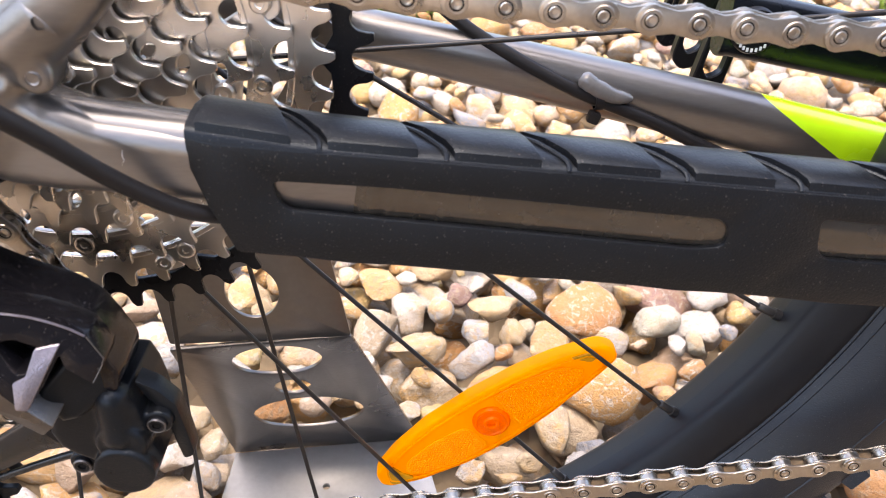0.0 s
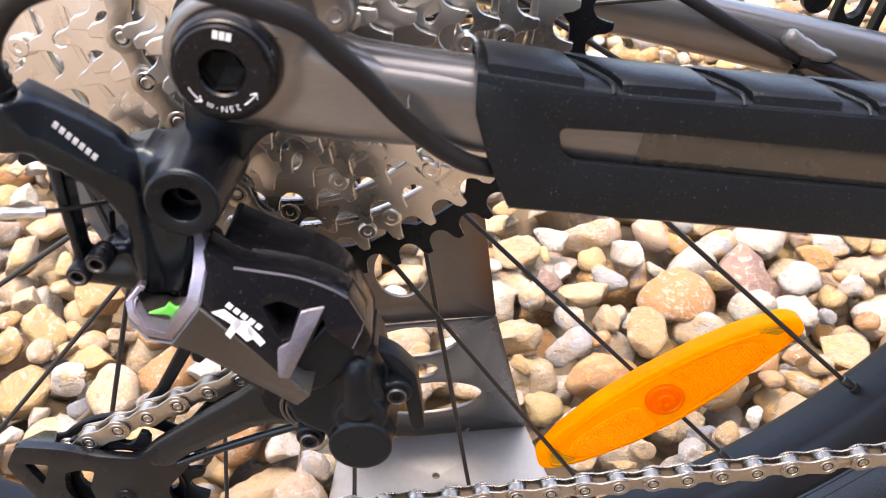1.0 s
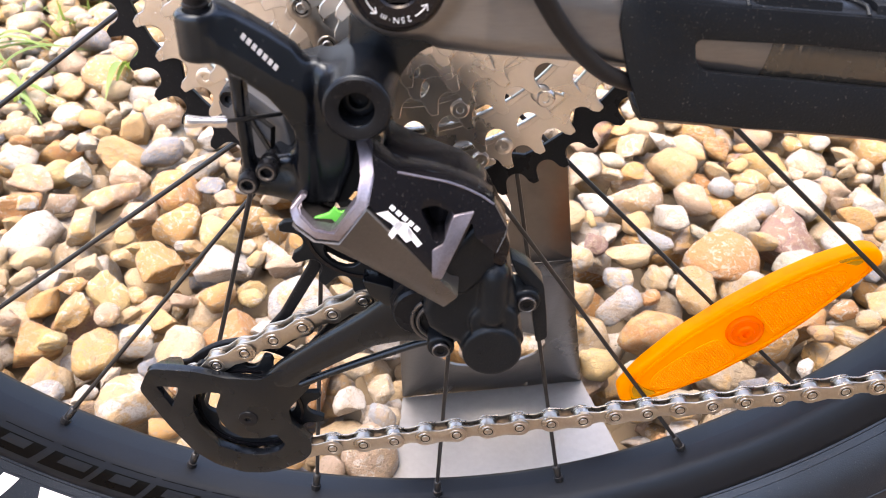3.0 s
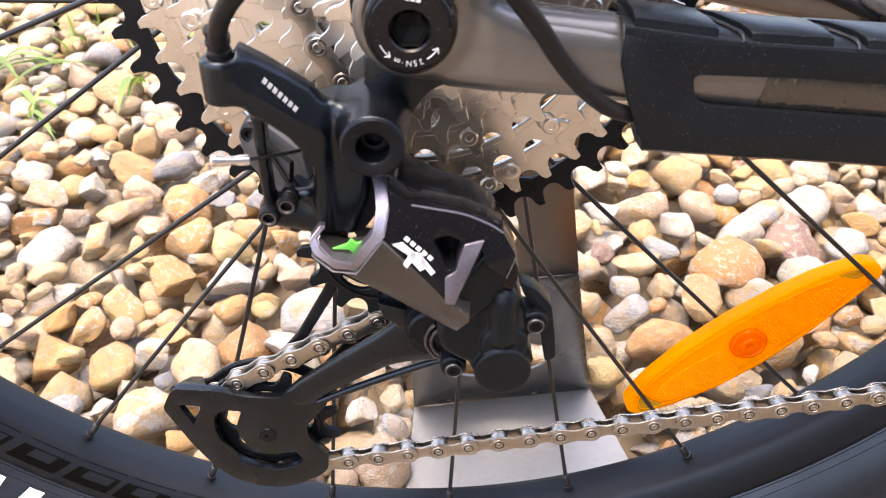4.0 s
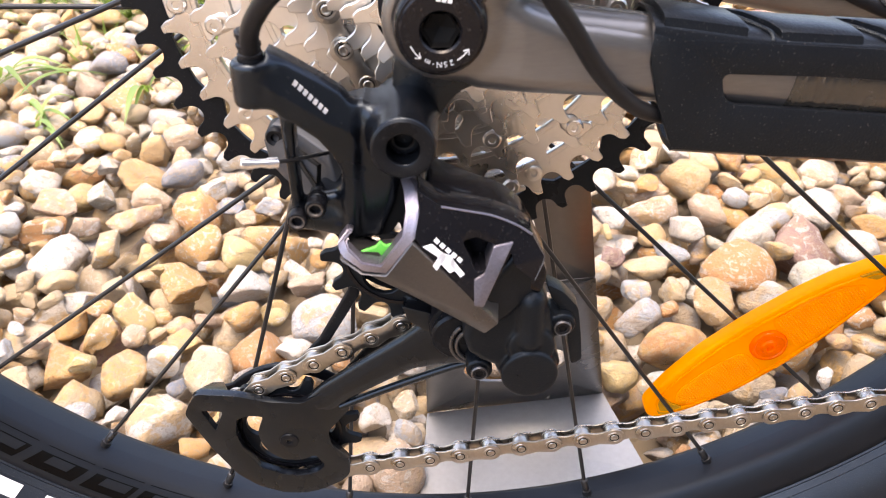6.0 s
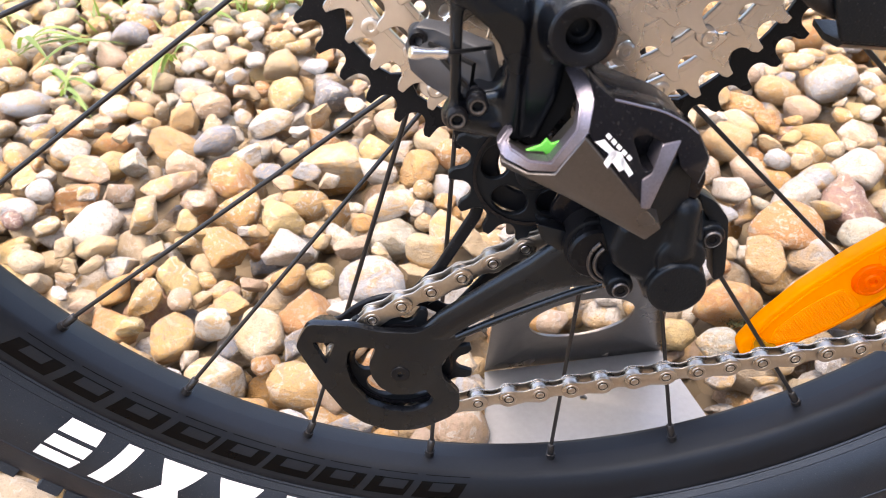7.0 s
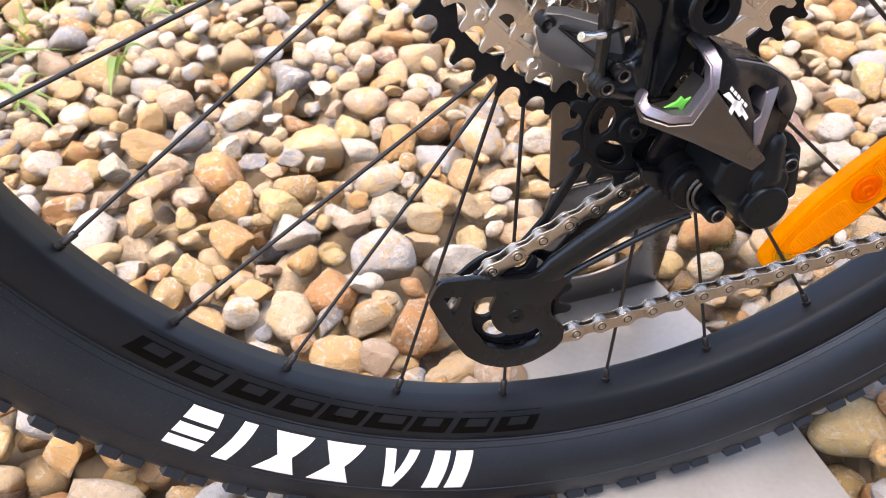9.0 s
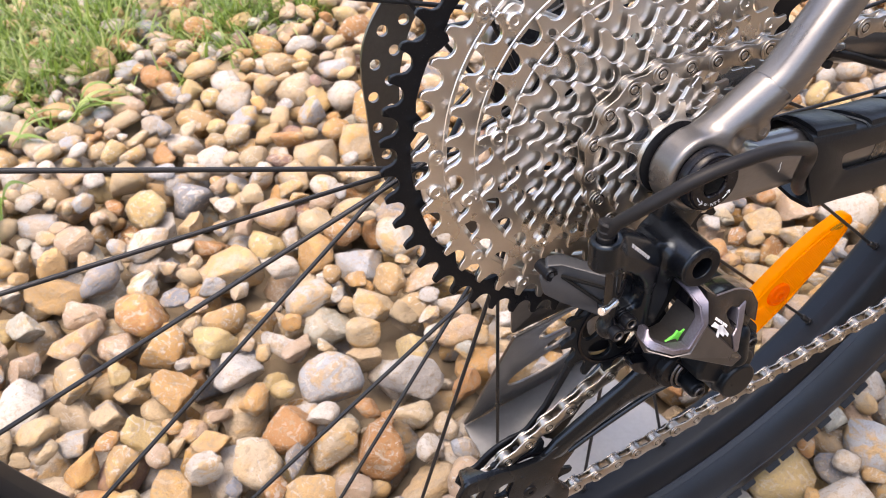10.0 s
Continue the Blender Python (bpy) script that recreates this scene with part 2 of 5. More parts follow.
# grey of the added, unseen walls
M_RENDER = material("added_wall_grey", (0.20, 0.19, 0.185), 0.9, 0, 0.2, 120, 0.15, 2, 0.4, 300)
M_LEAF = material("bright_green_leaf", (0.10, 0.50, 0.06), 0.5, 0, 0.2, 500)
M_AMBER = reflector_material()
M_AMBERDARK = lit_through(material("amber_lens_cells", (0.98, 0.46, 0.0), 0.35, 0, 0.15, 900), (1.0, 0.50, 0.0), 0.55)
# brighter copy of the lens amber, painted for light the left field returns
M_AMBERLIGHT = lit_through(material("lit_amber_lens", (1.0, 0.58, 0.01), 0.35, 0, 0.05, 300, 0.15, 90), (1.0, 0.66, 0.0), 0.7)
M_AMBEREND = material("dark_amber_end", (0.42, 0.20, 0.005), 0.25, 0, 0.2, 500, 0.2, 120)
M_AMBERRED = lit_through(material("deep_amber_cap", (0.90, 0.22, 0.0), 0.32, 0, 0.2, 900), (1.0, 0.22, 0.0), 0.5)
# near-black put into sockets, grooves and pin recesses for their shade
M_DARK = material("recess_shade", (0.006, 0.006, 0.006), 0.6)
for m, level in ((M_PLASTIC, 0.2), (M_RIM, 0.27), (M_RIMLOGO, 0.08), (M_GUARD, 0.25), (M_GLOSSBLACK, 0.2), (M_SATIN, 0.42), (M_DARK, 0.08), (M_BLACKALU, 0.17), (M_TYRE, 0.42), (M_CABLE, 0.16), (M_AMBER, 0.12), (M_AMBERDARK, 0.16), (M_AMBERLIGHT, 0.12), (M_AMBERRED, 0.14), (M_AMBEREND, 0.15)):
    m.node_tree.nodes["Principled BSDF"].inputs["Specular IOR Level"].default_value = level
# blue tint in the gloss stands in for sky reflected by black parts
for m in (M_SATIN, M_PLASTIC, M_BLACKALU, M_GUARD, M_TYRE, M_RIM):
    m.node_tree.nodes["Principled BSDF"].inputs["Specular Tint"].default_value = (0.72, 0.86, 1.0, 1)
M_ANCHOR = material("dark_grey_moulding", (0.028, 0.031, 0.036), 0.42, 0, 0.15, 800, 0.15, 70, 0.2, 1800)
M_MARK = material("grey_print", (0.42, 0.42, 0.43), 0.5, 0, 0.05)
M_FILM = material("brown_film_on_paint", (0.058, 0.052, 0.043), 0.24, 0.6, 0.2, 900, 0.2, 200, coat=0.6)
M_CLEAR = material("clear_clip_plastic", (0.10, 0.10, 0.10), 0.2, 0, 0.2, 700, coat=0.5)

# ---------------------------------------------------------------- mesh helpers (millimetres in, metres out)
MM = 0.001


def part(name, bm, mat, parent=None, label="", sharp=38):
    """Links a bmesh as one mesh object, under parent where one is given."""
    bmesh.ops.recalc_face_normals(bm, faces=bm.faces)
    me = bpy.data.meshes.new(name)
    bm.to_mesh(me)
    bm.free()
    for p in me.polygons:
        p.use_smooth = True
    me.set_sharp_from_angle(angle=radians(sharp))
    for k in (mat if isinstance(mat, (list, tuple)) else [mat]):
        me.materials.append(k)
    ob = new(name, me)
    if parent is not None:
        ob.parent = parent
    if label:
        tagged(ob, label=label)
    return ob


def rounded(pts, r, seg=4):
    """A closed outline with its corners rounded by r."""
    out, n = [], len(pts)
    for i in range(n):
        p, a, b = Vector(pts[i]), Vector(pts[i - 1]), Vector(pts[(i + 1) % n])
        u, v = (a - p), (b - p)
        k = min(r, u.length * 0.45, v.length * 0.45)
        s, e = p + u.normalized() * k, p + v.normalized() * k
        for j in range(seg + 1):
            t = j / seg
            out.append(tuple(s * (1 - t) ** 2 + p * 2 * t * (1 - t) + e * t * t))
    return out


def circle(cx, cz, r, n=24, r2=None, turn=0.0):
    """An outline: a circle, or an ellipse turned by so many degrees."""
    r2 = r if r2 is None else r2
    c, s = math.cos(radians(turn)), math.sin(radians(turn))
    return [(cx + r * math.cos(a) * c - r2 * math.sin(a) * s, cz + r * math.cos(a) * s + r2 * math.sin(a) * c) for a in [2 * math.pi * k / n for k in range(n)]]


def plate(outline, y0, y1, holes=(), bevel=0.0, seg=2, bm=None):
    """A sheet cut to an outline in x and z, from y0 to y1 (all mm), with holes and softened edges."""
    b2 = bmesh.new()
    edges = []
    for loop in (outline, *holes):
        vs = [b2.verts.new((x * MM, y0 * MM, z * MM)) for x, z in loop]
        edges += [b2.edges.new((vs[i - 1], vs[i])) for i in range(len(vs))]
    if holes:
        bmesh.ops.triangle_fill(b2, use_beauty=True, edges=edges)
    else:
        b2.faces.new([e.verts[1] for e in edges])
    ext = bmesh.ops.extrude_face_region(b2, geom=list(b2.faces))
    for e in ext["geom"]:
        if isinstance(e, bmesh.types.BMVert):
            e.co.y = y1 * MM
    bmesh.ops.recalc_face_normals(b2, faces=b2.faces)
    if bevel:
        sharp = [e for e in b2.edges if len(e.link_faces) == 2 and e.calc_face_angle(0) > 1.2]
        bmesh.ops.bevel(b2, geom=sharp, offset=bevel * MM, segments=seg, profile=0.5, affect="EDGES", clamp_overlap=True)
    return merge(bm, b2)


def merge(bm, other):
    """Adds the faces of other to bm, and returns bm."""
    if bm is None:
        return other
    tmp = bpy.data.meshes.new("tmp")
    other.to_mesh(tmp)
    other.free()
    bm.from_mesh(tmp)
    bpy.data.meshes.remove(tmp)
    return bm


def moved(bm, m):
    bmesh.ops.transform(bm, matrix=m, verts=bm.verts)
    return bm


def lathe(profile, cx=0.0, cz=0.0, n=40, bm=None):
    """Turns a profile of (radius, y) round the line along y through (cx, cz)."""
    b2 = bmesh.new()
    rings = []
    for r, y in profile:
        if r <= 1e-6:
            rings.append([b2.verts.new((cx * MM, y * MM, cz * MM))])
        else:
            rings.append([b2.verts.new(((cx + r * math.cos(2 * math.pi * k / n)) * MM, y * MM, (cz + r * math.sin(2 * math.pi * k / n)) * MM)) for k in range(n)])
    for a, b in zip(rings, rings[1:]):
        for k in range(n):
            q = [a[k % len(a)], a[(k + 1) % len(a)], b[(k + 1) % len(b)], b[k % len(b)]]
            q = list(dict.fromkeys(q))
            if len(q) > 2:
                b2.faces.new(q)
    return merge(bm, b2)


def spline(pts, n=8):
    """Points on a smooth line through pts."""
    p = [Vector(q) for q in pts]
    p = [2 * p[0] - p[1], *p, 2 * p[-1] - p[-2]]
    out = []
    for i in range(1, len(p) - 2):
        for j in range(n):
            t = j / n
            out.append(0.5 * (2 * p[i] + (p[i + 1] - p[i - 1]) * t + (2 * p[i - 1] - 5 * p[i] + 4 * p[i + 1] - p[i + 2]) * t * t + (3 * p[i] - p[i - 1] - 3 * p[i + 1] + p[i + 2]) * t ** 3))
    out.append(p[-2])
    return out


def sweep(pts, radius, n=14, bm=None, cap=True, flat=1.0, power=2.0, up=(0, 1, 0)):
    """A tube along pts. radius: mm, or one for each point; flat: height to width; power over 2: a boxy section."""
    b2 = bmesh.new()
    pts = [Vector(p) for p in pts]
    rr = radius if isinstance(radius, (list, tuple)) else [radius] * len(pts)
    rings = []
    side = Vector(up)
    for i, p in enumerate(pts):
        d = (pts[min(i + 1, len(pts) - 1)] - pts[max(i - 1, 0)]).normalized()
        side = (side - d * side.dot(d)).normalized()
        top = d.cross(side)
        ring = []
        for k in range(n):
            a = 2 * math.pi * k / n
            c, s = math.cos(a), math.sin(a)
            c, s = math.copysign(abs(c) ** (2 / power), c), math.copysign(abs(s) ** (2 / power), s)
            ring.append(b2.verts.new((p + side * c * rr[i] + top * s * rr[i] * flat) * MM))
        rings.append(ring)
    for a, b in zip(rings, rings[1:]):
        for k in range(n):
            b2.faces.new((a[k], a[(k + 1) % n], b[(k + 1) % n], b[k]))
    if cap:
        b2.faces.new(rings[0][::-1])
        b2.faces.new(rings[-1])
    return merge(bm, b2)


def loft(rings, bm=None, cap=True):
    """Skins rings of equally many points (mm)."""
    b2 = bmesh.new()
    vs = [[b2.verts.new(Vector(p) * MM) for p in ring] for ring in rings]
    n = len(vs[0])
    for a, b in zip(vs, vs[1:]):
        for k in range(n):
            b2.faces.new((a[k], a[(k + 1) % n], b[(k + 1) % n], b[k]))
    if cap:
        b2.faces.new(vs[0][::-1])
        b2.faces.new(vs[-1])
    return merge(bm, b2)


def prism(front, back, bevel=0.0, seg=2, bm=None):
    """A solid between two outlines of (x, y, z) mm with equally many corners."""
    b2 = loft([front, back])
    bmesh.ops.recalc_face_normals(b2, faces=b2.faces)
    if bevel:
        sharp = [e for e in b2.edges if len(e.link_faces) == 2 and e.calc_face_angle(0) > 0.35]
        bmesh.ops.bevel(b2, geom=sharp, offset=bevel * MM, segments=seg, profile=0.5, affect="EDGES", clamp_overlap=True)
    return merge(bm, b2)


def polygon_field(x, z, pts):
    """Signed distance in x and z to a closed outline; negative inside."""
    d, inside = np.full(np.broadcast(x, z).shape, 1e9), np.zeros(np.broadcast(x, z).shape, dtype=bool)
    for (ax, az), (bx, bz) in zip(pts, pts[1:] + pts[:1]):
        ex, ez = bx - ax, bz - az
        t = np.clip(((x - ax) * ex + (z - az) * ez) / (ex * ex + ez * ez), 0, 1)
        d = np.minimum(d, np.hypot(x - ax - t * ex, z - az - t * ez))
        if abs(ez) > 1e-9:
            inside ^= ((az > z) != (bz > z)) & (x < ex * (z - az) / ez + ax)
    return np.where(inside, -d, d)


def slab(d2, y, y0, y1, r=0.0):
    """An outline's field drawn out from y0 to y1 (numbers or fields), its edges rounded by r."""
    a, b = d2 + r, np.abs(y - (y0 + y1) / 2) - abs(y1 - y0) / 2 + r
    return np.hypot(np.maximum(a, 0), np.maximum(b, 0)) + np.minimum(np.maximum(a, b), 0) - r


def rod(x, y, z, a, b, r, r2=None):
    """The field of a round-ended rod from a to b, its radius going from r to r2."""
    a, e = Vector(a), Vector(b) - Vector(a)
    t = np.clip(((x - a.x) * e.x + (y - a.y) * e.y + (z - a.z) * e.z) / e.length_squared, 0, 1)
    return np.sqrt((x - a.x - t * e.x) ** 2 + (y - a.y - t * e.y) ** 2 + (z - a.z - t * e.z) ** 2) - (r + ((r if r2 is None else r2) - r) * t)


def fused(a, b, k):
    """Two fields joined with a fillet of about k."""
    h = np.maximum(k - np.abs(a - b), 0) / k
    return np.minimum(a, b) - h * h * k * 0.25


def cut(a, b, k=0.6):
    return -fused(-a, b, k)


def solid(field, lo, hi, step=0.5):
    """The skin of a field over a box (mm), as a bmesh."""
    axes = [np.arange(l, h + step, step) for l, h in zip(lo, hi)]
    x, y, z = axes[0][:, None, None], axes[1][None, :, None], axes[2][None, None, :]
    v = np.broadcast_to(field(x, y, z), tuple(len(a) for a in axes))
    n = [len(a) - 1 for a in axes]
    total, count = np.zeros((*n, 3)), np.zeros(n)
    corners = [(i, j, k) for i in (0, 1) for j in (0, 1) for k in (0, 1)]

    def at(c):
        return v[c[0]:c[0] + n[0], c[1]:c[1] + n[1], c[2]:c[2] + n[2]]
    for c in corners:
        for axis in range(3):
            if c[axis] == 0:
                o = list(c)
                o[axis] = 1
                p, q = at(c), at(o)
                hit = (p < 0) != (q < 0)
                t = np.where(hit, p / np.where(hit, p - q, 1), 0)
                for k in range(3):
                    total[..., k] += np.where(hit, c[k] + (t if k == axis else 0), 0)
                count += hit
    cells = np.argwhere(count > 0)
    ids = np.full(n, -1)
    ids[tuple(cells.T)] = np.arange(len(cells))
    where = (cells + total[tuple(cells.T)] / count[tuple(cells.T)][:, None]) * step + np.array(lo)
    inside = v < 0
    faces = []
    for axis in range(3):
        b, c = [(1, 2), (2, 0), (0, 1)][axis]
        first, last = [slice(None)] * 3, [slice(None)] * 3
        first[axis], last[axis] = slice(0, -1), slice(1, None)
        flip = inside[tuple(first)]
        e = np.argwhere(flip != inside[tuple(last)])
        e = e[(e[:, b] > 0) & (e[:, c] > 0) & (e[:, b] < n[b]) & (e[:, c] < n[c])]
        quad = []
        for db, dc in ((1, 1), (0, 1), (0, 0), (1, 0)):
            w = e.copy()
            w[:, b] -= db
            w[:, c] -= dc
            quad.append(ids[tuple(w.T)])
        quad = np.stack(quad, 1)
        turn = ~flip[tuple(e.T)]
        quad[turn] = quad[turn][:, ::-1]
        faces.append(quad)
    me = bpy.data.meshes.new("tmp")
    me.from_pydata((where * MM).tolist(), [], np.concatenate(faces).tolist())
    bm = bmesh.new()
    bm.from_mesh(me)
    bpy.data.meshes.remove(me)
    bmesh.ops.smooth_vert(bm, verts=bm.verts, factor=0.35, use_axis_x=True, use_axis_y=True, use_axis_z=True)
    return bm


def bolt_head(cx, cz, y, r=3.0, depth=3.0, hexr=1.4, bm=None):
    """A socket-head bolt that looks along minus y, its face at y."""
    return lathe([(0, y + 1.8), (hexr, y + 1.8), (hexr, y + 0.1), (hexr + 0.3, y), (r - 0.5, y), (r, y + 0.5), (r, y + depth), (0, y + depth)], cx, cz, 18, bm)

# ---------------------------------------------------------------- the bicycle: wheel
AX = 370.0  # height of the rear axle
bike = new("bicycle")
tagged(bike, "mountain bike rear end, anthracite and lime frame, black wheel", "bicycle")


def ring_at(r, a, y):
    return (r * math.cos(a), y, AX + r * math.sin(a))


def build_wheel():
    prof = [(306, -14.5), (309.0, -16.6), (310.2, -18.2), (311.2, -17.9), (312.5, -19.6), (313.3, -20.6), (313.9, -20.5), (316, -22.8), (319, -25.2), (323, -27.6), (328, -29.4), (334, -30.6), (337.6, -30.75), (338.0, -31.2), (338.6, -31.2), (339.0, -30.8), (340, -30.8), (346, -30.2),
            (351, -29.2), (355, -28.0), (359, -25.0), (363, -19.0), (366, -10.0), (367, 0)]
    prof = prof + [(r, -y) for r, y in prof[-2::-1]]
    tyre = part("tyre", lathe(prof, 0, AX, 220), M_TYRE, bike, "black knobbly rubber tyre with smooth sidewall", 30)
    # shoulder knobs, single blocks; the middle rows in one mesh
    def knob(w, h, d):
        b = bmesh.new()
        bmesh.ops.create_cube(b, size=1.0)
        for v in b.verts:
            k = 0.86 if v.co.z < 0 else 1.0
            v.co = Vector((v.co.x * w * k, v.co.y * d * k, v.co.z * h)) * MM
        bmesh.ops.bevel(b, geom=list(b.edges), offset=0.5 * MM, segments=1, affect="EDGES")
        return b
    first = None
    count = 128
    for side in (-1, 1):
        for k in range(count):
            a = 2 * math.pi * (k + (0.25 if k % 2 else 0.0)) / count
            tilt = Euler((side * radians(34), 0, 0)).to_matrix().to_4x4()
            base = Matrix.Translation(Vector(ring_at(356.6 if k % 2 else 357.8, a, side * (25.0 if k % 2 else 24.0))) * MM) @ Euler((0, math.pi / 2 - a + math.pi, 0)).to_matrix().to_4x4()
            if first is None:
                first = part("tread_knob", knob(12.4, 9.5, 10.0), M_TYRE, tyre, "", 30)
                ob = first
            else:
                ob = first.copy()
                scene.collection.objects.link(ob)
            ob.matrix_basis = base @ tilt
    bm = bmesh.new()
    for row, (y, h) in enumerate(((-11, 0.0), (0, 1.2), (11, 0.0))):
        for k in range(76):
            a = 2 * math.pi * (k + 0.5 * (row % 2)) / 76
            b = knob(14, 7, 8)
            moved(b, Matrix.Translation(Vector(ring_at(366 + h, a, y)) * MM) @ Euler((0, math.pi / 2 - a + math.pi, 0)).to_matrix().to_4x4())
            merge(bm, b)
    tagged(part("tread", bm, M_TYRE, tyre, "", 30), kind="stuff")
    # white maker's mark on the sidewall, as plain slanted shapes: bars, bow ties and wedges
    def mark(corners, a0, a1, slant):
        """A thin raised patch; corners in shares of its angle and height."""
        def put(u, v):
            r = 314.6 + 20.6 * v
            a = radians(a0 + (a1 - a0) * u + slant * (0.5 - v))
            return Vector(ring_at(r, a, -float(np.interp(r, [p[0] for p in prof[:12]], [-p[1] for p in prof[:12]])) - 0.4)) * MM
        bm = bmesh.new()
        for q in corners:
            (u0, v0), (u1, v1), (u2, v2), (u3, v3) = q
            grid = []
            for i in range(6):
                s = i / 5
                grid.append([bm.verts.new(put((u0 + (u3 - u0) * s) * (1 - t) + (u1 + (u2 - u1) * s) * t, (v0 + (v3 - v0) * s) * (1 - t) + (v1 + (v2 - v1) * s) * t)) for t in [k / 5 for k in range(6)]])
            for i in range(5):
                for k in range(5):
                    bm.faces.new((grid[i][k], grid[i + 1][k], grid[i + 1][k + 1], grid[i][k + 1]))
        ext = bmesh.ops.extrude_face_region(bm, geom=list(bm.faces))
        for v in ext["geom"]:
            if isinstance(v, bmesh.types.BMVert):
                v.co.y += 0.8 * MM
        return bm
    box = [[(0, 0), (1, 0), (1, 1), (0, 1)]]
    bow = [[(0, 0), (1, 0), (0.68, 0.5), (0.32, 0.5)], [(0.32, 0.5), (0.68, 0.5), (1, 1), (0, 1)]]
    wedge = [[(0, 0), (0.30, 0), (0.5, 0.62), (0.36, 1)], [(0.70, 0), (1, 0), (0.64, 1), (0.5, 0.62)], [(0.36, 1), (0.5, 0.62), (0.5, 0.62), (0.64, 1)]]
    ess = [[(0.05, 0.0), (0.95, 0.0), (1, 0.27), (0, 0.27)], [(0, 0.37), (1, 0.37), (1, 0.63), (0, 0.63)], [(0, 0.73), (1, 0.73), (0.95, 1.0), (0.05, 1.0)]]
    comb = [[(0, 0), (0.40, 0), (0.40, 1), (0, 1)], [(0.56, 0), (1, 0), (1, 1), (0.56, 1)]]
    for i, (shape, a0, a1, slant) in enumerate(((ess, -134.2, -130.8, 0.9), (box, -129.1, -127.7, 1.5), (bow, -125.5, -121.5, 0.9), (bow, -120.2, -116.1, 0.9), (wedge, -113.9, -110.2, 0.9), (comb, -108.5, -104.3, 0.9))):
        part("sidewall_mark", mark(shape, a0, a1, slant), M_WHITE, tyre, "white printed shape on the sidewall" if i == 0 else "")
    rim_prof = [(291.0, -8.5), (292.0, -11.0), (294.0, -13.0), (300, -15.6), (306, -17.2), (309.2, -17.6), (310.4, -17.0), (310.4, -15), (304, -14), (303, 0)]
    rim_prof = [(290.6, 0)] + rim_prof + [(r, -y) for r, y in rim_prof[-2::-1]] + [(290.6, 0)]
    rim = part("rim", lathe(rim_prof, 0, AX, 220), M_RIM, bike, "matt black alloy rim", 50)
    # gloss decal on the rim: a row of slanted blocks, each with a matt slot
    spans = [(-141.6, -137.0), (-136.2, -132.2), (-131.2, -126.6), (-125.8, -121.6), (-121.0, -116.6), (-116.0, -111.6), (-111.0, -106.8), (-106.0, -102.0), (-101.2, -96.6)]
    for i, (a0, a1) in enumerate(spans):
        bm = bmesh.new()
        rows = []
        for r in (292.6, 296.0, 298.2, 300.6, 304.6):
            y = float(np.interp(r, [p[0] for p in rim_prof[2:7]], [p[1] for p in rim_prof[2:7]]))
            rows.append([bm.verts.new(Vector(ring_at(r, radians(a0 + (a1 - a0) * u + (298 - r) * 0.10), y - 0.12)) * MM) for u in (0, 0.12, 0.26, 0.42, 0.58, 0.74, 0.88, 1)])
        for k in range(4):
            for j in range(7):
                if not (k in (1, 2) and 1 < j < (6 if i % 2 else 5)):
                    bm.faces.new((rows[k][j], rows[k + 1][j], rows[k + 1][j + 1], rows[k][j + 1]))
        ext = bmesh.ops.extrude_face_region(bm, geom=list(bm.faces))
        for v in ext["geom"]:
            if isinstance(v, bmesh.types.BMVert):
                v.co.y += 0.5 * MM
        part("rim_mark", bm, M_RIMLOGO, rim, "gloss black block decal" if i == 0 else "")
    # hub with two flanges
    hub = part("hub", lathe([(6, -64), (9, -64), (9, -60), (17, -58), (17, -18), (30, -17), (31, -16), (31, -13.5), (29, -12.5), (15, -9), (13, 0), (14, 18), (28, 26), (30, 27), (30, 30), (28, 31), (20, 34), (20, 42), (11, 46), (11, 70), (6, 70)], 0, AX, 40), M_BLACKALU, bike, "black alloy hub")
    # 28 crossed spokes, alternating sides
    for k in range(28):
        a = radians(-85.35 + (k - 4.167) * 360 / 28)
        drive, sign = (k % 2 == 0), (1 if k % 4 < 2 else -1)
        f = a + sign * radians(68)
        p0, p1 = Vector(ring_at(28.0, f, -15.0 if drive else 28.5)), Vector(ring_at(283.0, a, -0.6 if drive else 0.6))
        d = (p1 - p0).normalized()
        sp = part("spoke", sweep([p0, p0 + d * 10, p1 - d * 5, p1], 1.05, 8), M_SPOKE, bike, "thin black steel spoke" if k == 0 else "", 60)
        p2 = Vector(ring_at(293.0, a, 0))
        part("nipple", sweep([p1 - d * 3, p1 - d * 2.5, p1 + (p2 - p1) * 0.45, p1 + (p2 - p1) * 0.46, p2], [1.3, 1.9, 1.9, 2.5, 2.6], 8), M_SPOKE, sp, "", 50)
    # brake disc on the far side
    holes = []
    for k in range(36):
        a = 2 * math.pi * k / 36
        for r, off in ((76.8, 0.0), (84.4, 0.087)):
            holes.append(circle(r * math.cos(a + off), AX + r * math.sin(a + off), 2.5, 12))
    outer = [((89.6 + 1.6 * math.cos(9 * t)) * math.cos(t), AX + (89.6 + 1.6 * math.cos(9 * t)) * math.sin(t)) for t in [2 * math.pi * k / 144 for k in range(144)]]
    disc = part("brake_disc", plate(outer, 36.0, 37.8, holes + [circle(0, AX, 72.5, 72)]), M_ROTOR, bike, "steel brake disc with drilled holes")
    for k in range(6):
        a = 2 * math.pi * k / 6
        pts = [((20 + 53 * t) * math.cos(a + 0.7 * t), 36.9, AX + (20 + 53 * t) * math.sin(a + 0.7 * t)) for t in [j / 6 for j in range(7)]]
        part("disc_arm", sweep(pts, 2.2, 8, flat=0.45), M_BLACKALU, disc)
    # long amber reflector clipped between the spokes
    cx, cz, ang = 151.5, 193.0, 40.2
    c, s = math.cos(radians(ang)), math.sin(radians(ang))

